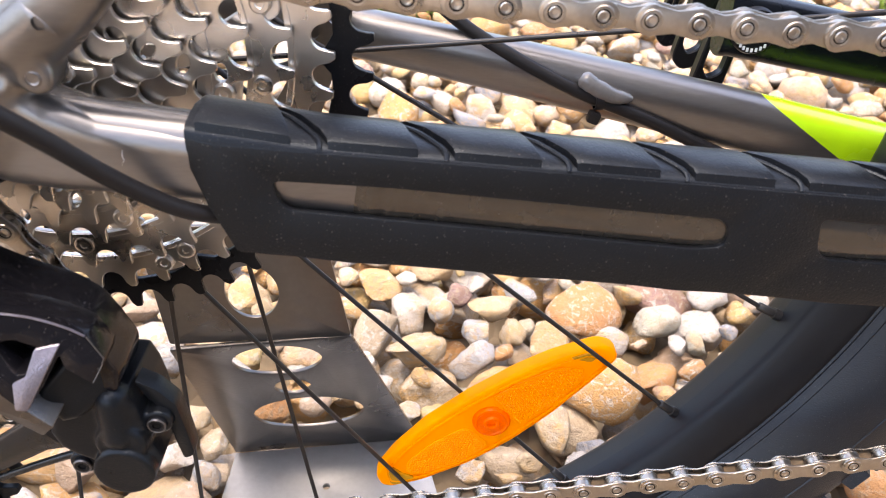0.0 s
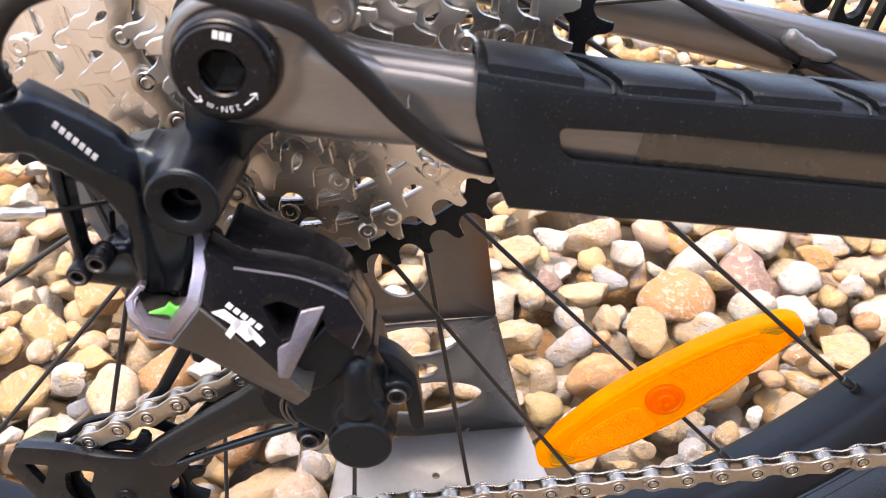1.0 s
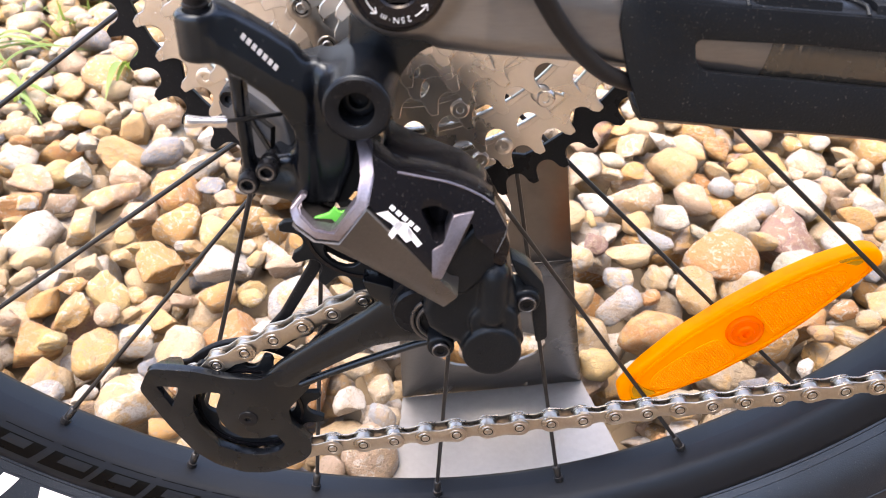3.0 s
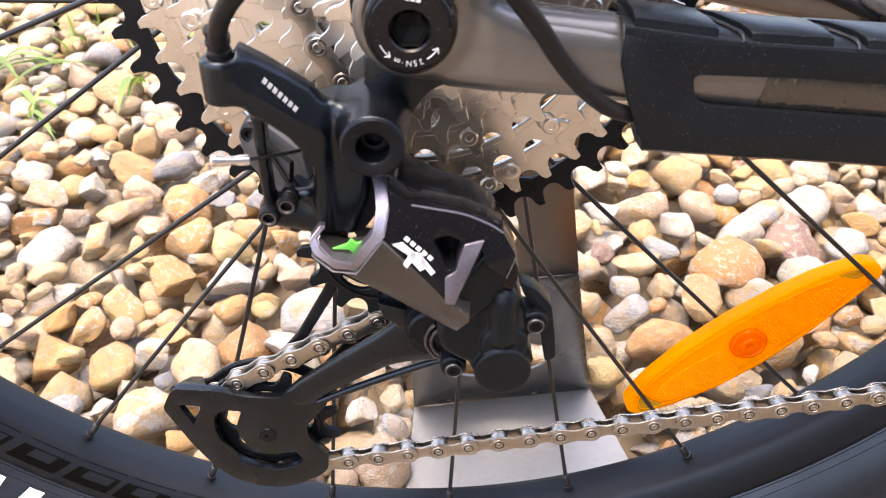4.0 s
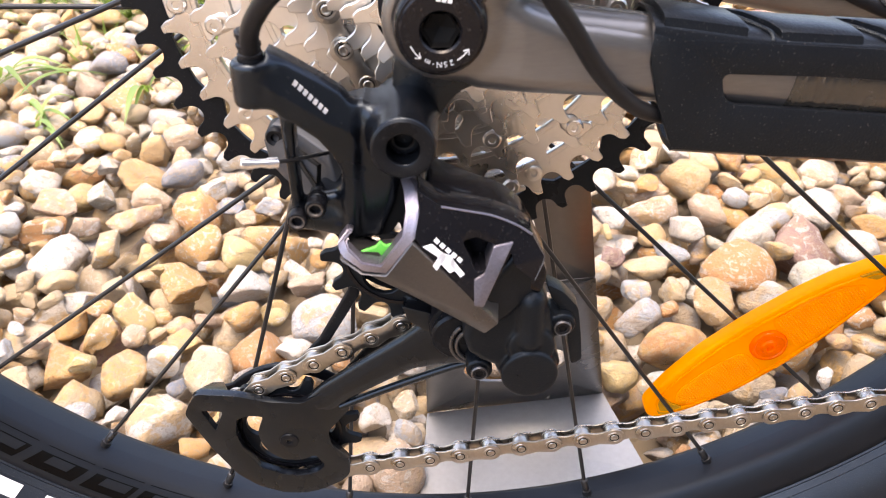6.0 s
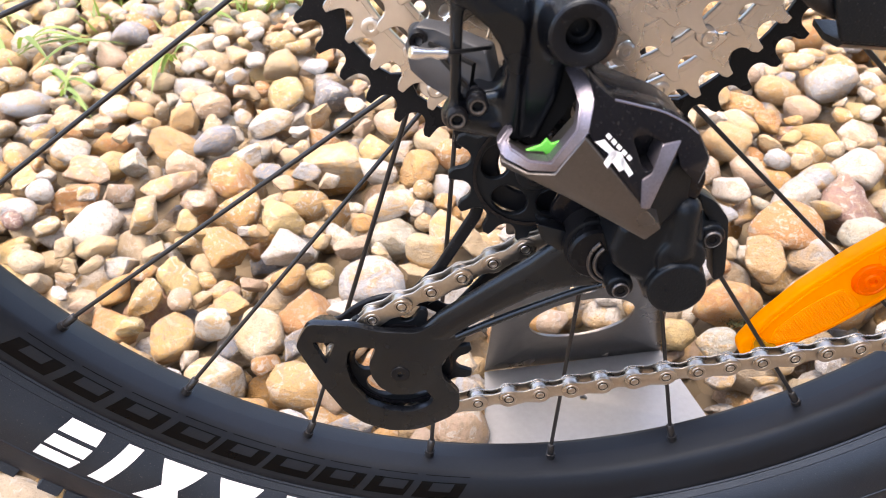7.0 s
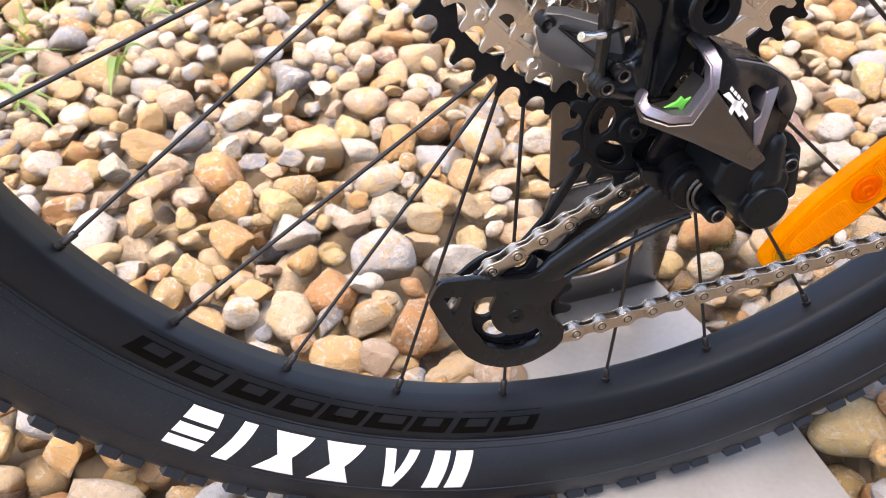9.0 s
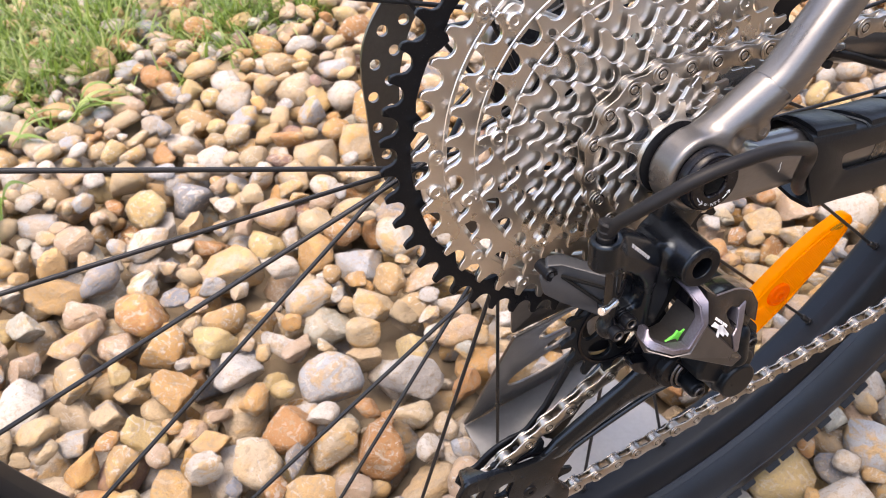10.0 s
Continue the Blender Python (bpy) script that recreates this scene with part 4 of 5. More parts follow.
        if i:
            pts = []
            for y, dz in ((-73.4, 1.0), (-71.5, 2.6), (-68, 3.0), (-62, 3.3), (-57, 2.4)):
                q = max(0.0, (y + 72.5) / 16.5)
                x = xf - 2.0 - 14.5 * q ** 1.35
                pts.append((x, y, top(x) + dz - 0.3))
            part("slap_rib", bowed(sweep(spline(pts, 4), 0.8, 8)), M_GUARD, guard)
    # film wrapped round the tube under the guard, coloured dark brown, its end wrinkled
    sleeve = [p for p in path if 88 < p.x < 345]
    part("film_wrap", sweep(sleeve, [9.0] * len(sleeve), 36, flat=1.40, power=2.2), M_FILM, stay, "dark brown film round the tube")
    for k in range(5):
        p = sleeve[0].lerp(sleeve[1], 0.08 + 0.16 * k)
        tilt = Vector((1.2 * math.sin(2.3 * k), 0, 0))
        part("film_wrinkle", sweep([p - tilt, p - tilt + Vector((0.9, 0, -0.1)), p + tilt + Vector((1.9, 0, -0.2))], [9.02, 9.25 + 0.10 * (k % 2), 9.02], 30, flat=1.40, power=2.2), M_FILM, stay)
    # white scratch in the paint of the stay
    part("paint_scratch", sweep([(42.8, -74.62, 361.4), (42.4, -74.66, 359.8), (42.7, -74.66, 358.6), (41.9, -74.64, 357.2)], [0.1, 0.2, 0.16, 0.08], 6, flat=0.4), M_WHITE, drop)
    # gear cable: out of the guard, along the stay, in a loop to the derailleur
    loop = spline([(94, -54, 331), (80, -58.5, 334.0), (72, -64.0, 336.4), (64.4, -68.8, 339.4), (56.3, -74.5, 344.2), (48.5, -79.5, 351.4), (41.2, -85.5, 360.6), (34.6, -92, 371.0), (28.2, -98, 380.2), (23.5, -101, 386.0), (16, -104, 390), (3, -106, 394.4), (-14, -105.5, 394.4), (-27, -102.5, 390.6), (-36, -97.5, 383.4), (-41, -93, 377.6), (-44.4, -88.6, 372), (-45.9, -85.6, 366)], 8)
    part("gear_cable", sweep(loop, 2.42, 14), M_CABLE, bike, "black gear cable housing in a loop")
    # brake hose on the far stay, held by a clip and a cable tie
    hose = spline([(104, 52, 380.9), (130, 44, 360.9), (150, 38, 350.3), (172, 33, 340.4), (186, 32, 334.8), (208, 32, 326.6), (233, 32, 315.7), (259, 34, 305.7), (309, 38, 293.7)], 7)
    part("brake_hose", sweep(hose, 2.6, 14), M_CABLE, bike, "black brake hose along the far stay")
    tie = part("cable_tie", moved(lathe([(3.3, -1.6), (3.9, -1.6), (3.9, 1.6), (3.3, 1.6)], 0, 0, 20), Matrix.Translation(Vector((186, 32, 334.8)) * MM) @ Euler((0, radians(24), radians(90))).to_matrix().to_4x4()), M_CABLE, bike, "black cable tie round the hose")
    part("tie_head", plate(rounded([(181.4, 327.3), (186, 325.8), (187.4, 330.3), (182.8, 331.7)], 1, 2), 27.5, 31.5, (), 0.6, 2), M_CABLE, tie)
    clip = part("hose_clip", sweep(spline([(178, 33, 343.8), (183, 31.5, 340.8), (191, 31.5, 337), (199, 33, 335.4)], 5), [2, 3.4, 3.8, 3.6, 3.8, 3.4, 3.6, 3.8, 3.6, 3.4, 3.2, 3, 3, 2.6, 2.2, 1.4], 10), M_CLEAR, bike, "clear plastic hose clip")
    # far crank arm pointing backwards, and its pedal
    arm = spline([(243, 73, 354.5), (258, 73, 353), (330, 71, 341), (400, 68, 327), (447, 66, 318)], 6)
    crank = part("crank_arm", sweep(arm, [7.2] * len(arm), 20, flat=1.9, power=3.2), M_SATIN, bike, "black crank arm pointing backwards")
    part("pedal_eye", lathe([(4.5, 62.5), (9.0, 62.5), (9.6, 63.5), (9.6, 80), (4.5, 80)], 254, 354, 28), M_BLACKALU, crank)
    dots = bmesh.new()
    for k in range(9):
        a = radians(200 + k * 14)
        moved_plate = plate([(254 + 7.6 * math.cos(a) - 0.5, 354 + 7.6 * math.sin(a) - 0.8), (254 + 7.6 * math.cos(a) + 0.5, 354 + 7.6 * math.sin(a) - 0.8), (254 + 7.6 * math.cos(a) + 0.5, 354 + 7.6 * math.sin(a) + 0.8), (254 + 7.6 * math.cos(a) - 0.5, 354 + 7.6 * math.sin(a) + 0.8)], 62.2, 62.6)
        merge(dots, moved_plate)
    part("crank_print", dots, M_WHITE, crank)
    ped = part("pedal", sweep([(254, 80, 354), (254, 186, 354)], 5.5, 14), M_BLACKALU, bike, "black flat pedal on the far crank")
    hang = Matrix.Translation(Vector((254, 0, 354)) * MM) @ Euler((0, radians(-80), 0)).to_matrix().to_4x4() @ Matrix.Translation(Vector((-270, 0, -351)) * MM)
    for y in (92, 126, 160, 184):
        b = plate(rounded([(230, 351), (235, 358), (305, 358), (310, 351), (305, 343), (235, 343)], 4, 3), y - 3, y + 3, [rounded([(239, 351), (243, 355), (260, 355), (260, 346), (243, 346)], 2, 2), rounded([(280, 355), (297, 355), (301, 351), (297, 346), (280, 346)], 2, 2)], 0.6, 1)
        part("pedal_bar", moved(b, hang), M_BLACKALU, ped)
    for x in (232, 308):
        part("pedal_bar", moved(sweep([(x, 90, 351), (x, 186, 351)], 4.2, 10), hang), M_BLACKALU, ped)


build_frame()

# ---------------------------------------------------------------- rear derailleur


def pulley(name, cx, cz, y, parent, teeth=13):
    holes = [circle(cx + 13.2 * math.cos(2 * math.pi * k / 5 + 0.3), cz + 13.2 * math.sin(2 * math.pi * k / 5 + 0.3), 6.8, 14, 5.2, math.degrees(2 * math.pi * k / 5 + 0.3) + 90) for k in range(5)]
    b = plate(cog_outline(teeth, cx, cz, RP, 3.0, 3.8), y - 1.2, y + 1.2, holes, 0.3, 1)
    b = lathe([(0, y - 3.6), (5.5, y - 3.6), (6.2, y - 3), (6.2, y + 3), (0, y + 3)], cx, cz, 24, b)
    ob = part(name, b, M_PLASTIC, parent, "black toothed pulley wheel")
    part("pulley_rim", lathe([(19.4, y - 2.0), (20.6, y - 2.0), (20.6, y + 2.0), (19.4, y + 2.0), (19.4, y - 2.0)], cx, cz, 40), M_GLOSSBLACK, ob)
    return ob


def build_derailleur():
    # hanger between dropout and derailleur
    part("derailleur_hanger", plate(rounded([(-11, 361), (-11.5, 352), (-12, 345), (-9, 336), (-1, 336), (2, 343), (7, 349.5), (17, 352.5), (12, 360)], 4, 4), -73.5, -64, [], 1.4, 2), M_SATIN, bike, "black replaceable hanger under the dropout")
    # forged body: knuckle round the mounting bolt, cable arm, strut and screw lug, all of one piece
    def arm_front(x, z):
        """The cable arm's face: slanted back above a crease, and sinking towards the trunk."""
        above = (x + 33.0) * 0.60 + (z - 351.5) * 0.80
        sink = 2.6 * np.clip((x + 42.0) / 20.0, 0, 1) + 4.0 * np.clip((346.0 - z) / 26.0, 0, 1)
        return np.minimum(-89.6 + sink, -84.4) + np.clip(0.55 * above, 0.0, 5.0)

    def forged(x, y, z):
        x2, z2 = x[:, 0, :], z[:, 0, :]

        def wide(d):
            return d[:, None, :]
        boss = slab(wide(np.hypot(x2 + 8.3, z2 - 342.0)) - 8.8 - 0.05 * (y + 93), y, -93.6, -66.0, 0.8)
        trunk = [(-25.5, 349.0), (-19.0, 350.5), (-12.0, 346.0), (-9.5, 334.0), (-10.2, 326.0), (-11.6, 319.5), (-16.5, 307.5), (-24.5, 307.0), (-31.0, 309.5), (-36.5, 313.0), (-37.5, 319.5), (-33.5, 322.6), (-28.8, 323.4), (-25.4, 327.0), (-25.2, 331.5), (-26.6, 338.0)]
        low = wide(np.clip((338.0 - z2) / 26.0, 0, 1))
        d = slab(wide(polygon_field(x2, z2, trunk)), y, -83.2 + 1.2 * low, -69.0, 2.6)
        d = fused(d, boss, 5.0)
        band = [(-42.0, 366.0), (-36.8, 363.0), (-29.8, 358.4), (-24.0, 354.0), (-21.6, 350.4), (-21.0, 345.0), (-21.2, 339.0), (-22.0, 330.0), (-22.8, 309.5), (-26.0, 310.0), (-26.4, 322.0), (-26.0, 331.5), (-28.0, 336.8), (-31.4, 342.2), (-36.4, 347.0), (-40.0, 349.0), (-42.0, 352.6)]
        arm = slab(wide(polygon_field(x2, z2, band)), y, wide(arm_front(x2, z2)), -78.0, 1.6)
        d = fused(d, arm, 3.0)
        stop = slab(np.hypot(x + 46.0 - 0.03 * (z - 358), y + 85.0) - 5.7, z, 352.0, 364.2, 1.6)
        d = fused(d, stop, 3.2)
        strut = slab(wide(polygon_field(x2, z2, [(-41.0, 349.0), (-37.4, 347.0), (-38.0, 334.0), (-38.2, 316.0), (-41.2, 318.0), (-40.9, 334.0)])), y, -86.2 + 2.4 * low, -78.5, 1.5)
        d = fused(d, strut, 2.4)
        lug = rod(x, y, z, (-39.0, -80.5, 316.0), (-31.0, -79.0, 314.0), 4.6)
        d = fused(d, lug, 3.0)
        socket = np.maximum(np.hypot(x + 8.3, z - 342.0) - 4.5, y + 84.0)
        entry = np.maximum(np.hypot(x + 46.0 - 0.03 * (z - 358), y + 85.0) - 3.3, 358.0 - z)
        return cut(cut(d, socket, 0.5), entry, 0.5)
    der = part("derailleur", solid(forged, (-54, -95, 303), (3, -64, 368), 0.5), M_SATIN, bike, "black rear derailleur with a violet-grey outer link", 80)
    part("socket_ring", lathe([(0, -84.6), (2.4, -84.6), (2.6, -87.4), (3.4, -87.6), (4.4, -87.2), (4.4, -84.2)], -8.3, 342.0, 28), M_BLACKALU, der)
    part("boss_edge", lathe([(4.5, -93.7), (5.0, -93.95), (7.9, -93.95), (8.5, -93.4)], -8.3, 342.0, 48), M_BLACKALU, der)
    # maker's mark as small grey bars along the arm
    for k in range(7):
        x, z = -36.2 + 1.16 * k, 357.6 - 1.26 * k
        y = float(arm_front(x + 0.8, z + 0.2))
        part("arm_mark", plate([(x, z), (x + 0.75, z - 0.85), (x + 1.65, z + 0.35), (x + 0.9, z + 1.2)], y - 0.3, y + 0.9), M_MARK, der, "grey printed block" if k == 0 else "")
    boot = sweep([(-46.0, -85.0, 357.0), (-46.0, -85.0, 364.8), (-46.0, -85.0, 365.1), (-46.0, -85.0, 365.6), (-46.0, -85.0, 366.0), (-46.0, -85.1, 367.2), (-46.0, -85.1, 367.5), (-46.0, -85.2, 368.2), (-46.0, -85.2, 368.6), (-46.0, -85.3, 369.8), (-46.0, -85.3, 370.2), (-45.9, -85.4, 371.0), (-45.8, -85.4, 371.3)], [2.95, 2.95, 3.25, 3.25, 2.9, 2.9, 3.2, 3.2, 2.85, 2.85, 3.15, 3.15, 2.6], 22)
    part("cable_boot", boot, M_CABLE, der, "ribbed black rubber boot")
    for cx, cz in ((-33.9, 321.4), (-39.4, 317.6)):
        sc = part("limit_screw", lathe([(0, -86.6), (1.4, -86.6), (1.5, -88.1), (1.8, -88.5), (2.6, -88.4), (2.95, -87.8), (2.95, -85.2), (2.4, -84.8)], cx, cz, 20), M_BLACKALU, der, "black limit screw with a star socket")
        b = bmesh.new()
        helix = [(cx + 2.45 * math.cos(t), -85.2 + 0.40 * t / 2.2, cz + 2.45 * math.sin(t)) for t in np.linspace(0, 24, 84)]
        sweep(helix, 0.38, 6, b)
        lathe([(1.6, -86), (1.6, -77)], cx, cz, 12, b)
        part("screw_spring", b, M_BLACKALU, sc)
        part("screw_rim", lathe([(1.5, -88.12), (1.75, -88.6), (2.2, -88.6)], cx, cz, 20), M_GUN, sc)
    # cable anchor link behind, with the cut end of the cable and its cap
    lever = [(-54.0, -54.0, 327.0), (-50.5, -54.5, 332.8), (-45.0, -56.5, 332.0), (-31.0, -74.0, 331.5), (-28.5, -76.0, 320.0), (-38.0, -73.0, 315.0), (-47.0, -59.5, 315.8), (-52.5, -55.0, 319.0)]
    anchor = part("anchor_link", prism(lever, [(x + 3.2, y + 5.5, z + 0.8) for x, y, z in lever], 0.9, 3), M_ANCHOR, der, "dark grey cable anchor link")
    groove = [(-46.2, -58.4, 328.6), (-34.0, -73.0, 327.4), (-35.0, -73.4, 319.4)]
    # dark rod laid on the link in place of a shaded groove
    part("groove_shade", sweep([*groove, groove[0]], 0.75, 8), M_DARK, anchor)
    part("anchor_bolt", lathe([(0, -53.0), (1.3, -53.0), (1.3, -56.4), (2.6, -56.8), (3.1, -56.0), (3.1, -48)], -49.6, 328.8, 18), M_BLACKALU, anchor)
    wire = spline([(-30, -78, 334), (-38.5, -86.0, 336.0), (-44.5, -90.0, 337.2)], 6)
    part("inner_cable", sweep(wire, 0.6, 8), M_SPOKE, der, "dark inner cable")
    part("cable_cap", sweep([(-42.0, -88.4, 336.4), (-42.4, -88.6, 336.5), (-44.4, -89.8, 337.0), (-45.2, -90.2, 337.2), (-46.2, -90.7, 337.5), (-47.2, -91.1, 337.6), (-49.6, -92.0, 338.0), (-51.0, -92.3, 338.3), (-51.3, -92.4, 338.4)], [0.9, 1.5, 1.5, 1.25, 1.15, 1.25, 1.6, 1.6, 1.4], 16), M_ALU, der, "bright alloy cable end cap")
    # outer parallelogram link: violet rim, gunmetal lower facet, black face with a window
    def strip(outer, inner, deep):
        return loft([[o, n, (n[0], n[1] + deep, n[2]), (o[0], o[1] + deep, o[2])] for o, n in zip(outer, inner)])
    outer = [(-9.0, -84.0, 330.0), (-6.6, -90.0, 328.6), (-5.6, -96.0, 325.5), (-7.4, -99.8, 317.2), (-15.6, -101.0, 306.9), (-22.2, -98.6, 306.2), (-28.6, -93.0, 307.6), (-30.0, -90.0, 310.0), (-26.6, -87.0, 313.6)]
    inside = [(-11.6, -84.0, 328.6), (-10.2, -90.0, 326.4), (-9.4, -96.0, 323.6), (-10.6, -99.8, 318.2), (-17.0, -101.0, 309.9), (-22.4, -98.6, 309.4), (-26.4, -93.0, 310.2), (-27.2, -90.0, 311.4), (-25.0, -87.0, 312.6)]
    shift = Vector((1.3, 0.0, 0.9))
    outer, inside = ([tuple(Vector(p) + shift) for p in ring] for ring in (outer, inside))
    b = strip(outer, inside, 5.0)
    bmesh.ops.recalc_face_normals(b, faces=b.faces)
    bmesh.ops.bevel(b, geom=[e for e in b.edges if len(e.link_faces) == 2 and e.calc_face_angle(0) > 0.8], offset=0.5 * MM, segments=2, affect="EDGES", clamp_overlap=True)
    link = part("outer_link", b, M_PURPLE, der, "violet-grey polished rim of the outer link")
    front = [(-8.0, -99.4, 316.6), (-15.8, -100.6, 306.6), (-22.4, -98.2, 305.8), (-29.4, -92.4, 306.8), (-29.0, -90.0, 303.6), (-10, -93.8, 294.6), (12.2, -97.6, 282.2), (16.2, -98.2, 286.4), (9.2, -99.0, 295.4)]
    front = [tuple(Vector(p) + shift) for p in front]
    back = [(x + 1.5, -80.0, z + (3.5 if 2 < k < 8 else -1.0)) for k, (x, y, z) in enumerate(front)]
    part("lower_facet", prism(front, back, 0.6, 2), M_GUN, link, "gunmetal grey tapering facet")

    def leaned(bm):
        """Leans a piece of the link's black side back from the ridge."""
        for v in bm.verts:
            away = (v.co.x * 1000 + 8.0) * 0.785 + (v.co.z * 1000 - 317.0) * 0.62
            v.co.y += 0.52 * max(-2.0, away) * MM
            v.co += shift * MM
        return bm
    face = [(-7.4, 317.0), (-6.0, 325.0), (-6.4, 329.6), (-3.6, 327.0), (-0.4, 324.2), (7.0, 321.6), (14.5, 318.6), (21.6, 314.5), (26.2, 310.8), (30.2, 303.4), (29.6, 301.0), (27.0, 296.6), (20.8, 302.8), (19.8, 307.0), (15.0, 298.4), (9.2, 295.0)]
    win = rounded([(5.6, 313.4), (9.8, 313.6), (15.6, 309.8), (11.9, 303.4), (9.4, 303.8)], 1.3, 3)
    part("link_face", leaned(plate(rounded(face, 0.8, 2), -99.2, -90.0, [win], 0.6, 2)), M_GLOSSBLACK, link, "gloss black face with a triangular window")
    part("link_edge", leaned(sweep(spline([(0.0, -99.2, 323.9), (7.0, -99.3, 321.3), (14.5, -99.3, 318.3), (21.4, -99.3, 314.2), (26.0, -99.2, 310.5)], 5), 0.3, 6)), M_PURPLE, link, "thin bright edge")
    # thin grey line laid along the end as its edge highlight
    part("link_edge", leaned(sweep([(26.3, -99.2, 310.2), (29.9, -99.2, 303.3), (29.3, -99.2, 301.2), (27.0, -99.2, 297.1)], 0.16, 6)), M_GUN, link)
    part("facet_insert", leaned(plate(rounded([(14.6, 310.0), (20.6, 310.0), (11.6, 293.6), (8.8, 294.6), (8.9, 302.0), (11.9, 303.0)], 0.5, 2), -99.9, -91, (), 0.45, 2)), M_PURPLE, link, "violet-grey trapezoid insert")
    # maker's mark as plain white shapes: a bow tie, a wedge and small slanted bars
    def flat_mark(corners):
        return leaned(plate(corners, -99.45, -99.0))
    part("link_mark", flat_mark([(-5.4, 314.6), (-2.6, 314.6), (0.2, 311.4), (2.6, 310.2), (4.2, 306.0), (2.0, 305.6), (-0.6, 309.0), (-1.4, 311.0)]), M_WHITE, link, "white slanted shape")
    part("link_mark", flat_mark([(-2.6, 308.6), (-1.6, 307.2), (1.4, 310.4), (-0.2, 311.9)]), M_WHITE, link)
    part("link_mark", flat_mark([(2.6, 309.6), (6.2, 304.2), (5.0, 303.6), (2.2, 307.6)]), M_WHITE, link)
    for k in range(5):
        x, z = -2.3 + 1.56 * k, 315.4 - 1.66 * k
        part("link_mark", flat_mark([(x, z), (x + 0.8, z + 0.65), (x + 1.8, z - 0.5), (x + 1.0, z - 1.15)]), M_WHITE, link)
    # tail of the link over the clutch
    def tail(x, y, z):
        d2 = polygon_field(x[:, 0, :], z[:, 0, :], [(22.4, 305.6), (28.6, 301.0), (32.2, 294.0), (30.4, 287.6), (20.0, 281.0), (15.6, 281.4), (11.4, 291.6), (13.0, 296.0)])
        return slab(d2[:, None, :], y, -93.2 + 0.45 * np.clip(x - 12.0, 0, 22), -78.0, 2.6)
    part("link_tail", solid(tail, (8, -98, 278), (35, -78, 309), 0.45), M_PLASTIC, link, "", 80)
    # inner link behind
    part("inner_link", plate(rounded([(-3, 328), (1, 325.5), (7.6, 322.2), (19, 317.6), (25.4, 312.6), (29.2, 305.4), (33.0, 296.0), (31.0, 288.0), (24, 292), (4, 304), (-6, 314)], 2.4, 4), -86, -66, (), 1.6, 3), M_GLOSSBLACK, der, "gloss black inner link")
    part("green_leaf_mark", plate([(-21.5, 311.0), (-17.2, 312.6), (-15.8, 314.4), (-14.4, 312.8), (-12.2, 313.6), (-14.0, 311.2), (-15.2, 308.6), (-16.6, 310.6)], -94.2, -93.2, (), 0.2, 1), M_LEAF, der, "small bright green shred")
    part("link_floor", plate([(-24, 310), (-10, 328), (-4, 322), (-14, 308), (-22, 307)], -80, -77), M_DARK, der)
    # clutch housing: drum, round cap and lobes cast in one
    def drum(x, y, z):
        d2 = polygon_field(x[:, 0, :], z[:, 0, :], [(7.4, 271.5), (9.5, 279.5), (17.0, 284.0), (24.6, 287.5), (32.6, 287.0), (34.8, 281.0), (36.0, 274.0), (36.8, 266.0), (39.2, 259.5), (35.4, 251.6), (27.4, 248.6), (20.4, 252.0), (17.6, 259.6), (13.0, 262.0), (9.2, 265.4)])[:, None, :]
        d = slab(d2, y, -86.2, -58.0, 2.8)
        d = fused(d, rod(x, y, z, (28.4, -85.4, 272.0), (28.4, -84.2, 285.0), 4.9), 1.2)
        d = fused(d, slab(np.hypot(x - 29.0, z - 269.0) - 7.6, y, -88.4, -80.0, 1.4), 1.0)
        d = fused(d, slab(np.hypot(x - 28.7, z - 258.8) - 9.3, y, -89.8, -76.0, 0.9), 0.7)
        for cx, cz in ((39.2, 273.2), (12.9, 254.6)):
            d = fused(d, slab(np.hypot(x - cx, z - cz) - 4.4, y, -82.4, -72.0, 0.8), 2.0)
        return d
    cl = part("clutch_housing", solid(drum, (3, -94, 243), (47, -56, 293), 0.5), M_PLASTIC, der, "black plastic clutch housing with a round cap", 80)
    for cx, cz in ((39.2, 273.2), (12.9, 254.6)):
        screw = part("lug_bolt", bolt_head(cx, cz, -83.8, 3.0, 4, 1.4), M_BLACKALU, cl)
        part("bolt_rim", lathe([(2.3, -83.85), (2.6, -84.0), (2.95, -83.6)], cx, cz, 24), M_GUN, screw)
        # near-black disc painted in for the shade of the socket
        part("bolt_socket", lathe([(0, -83.3), (1.35, -83.3)], cx, cz, 6), M_DARK, screw)
    part("cross_screw", bolt_head(8.7, 246.6, -66.5, 2.3, 6, 0.9), M_BLACKALU, cl)
    part("clutch_lever", plate(rounded([(33.5, 288.0), (39.5, 284.5), (44.6, 278.2), (46.4, 266), (47.4, 256.2), (43.8, 254.2), (42.4, 262), (40.6, 275.5), (36.0, 281.5)], 1.6, 3), -79.6, -73.0, (), 0.9, 2), M_PLASTIC, cl, "black clutch lever")
    # pivot where the cage turns
    part("cage_pivot", lathe([(0, -74), (8.6, -74), (9.4, -73), (9.4, -70.6), (8.8, -70.2), (8.8, -69.2), (10.2, -68.8), (10.2, -52), (0, -52)], 6.5, 262.0, 40), M_BLACKALU, der, "black cage pivot with washers")
    for r, y in ((8.9, -74.6), (7.0, -75.4)):
        part("pivot_washer", sweep([(12.5 + r * math.cos(a), y, 260.0 + r * math.sin(a)) for a in np.linspace(radians(128), radians(262), 14)], 0.7, 8), M_GUN, der)
    stop = [(-12.9, 269.9), (-10.8, 263.4), (-4.2, 258.2), (-0.3, 262.1), (-3.0, 266.5)]
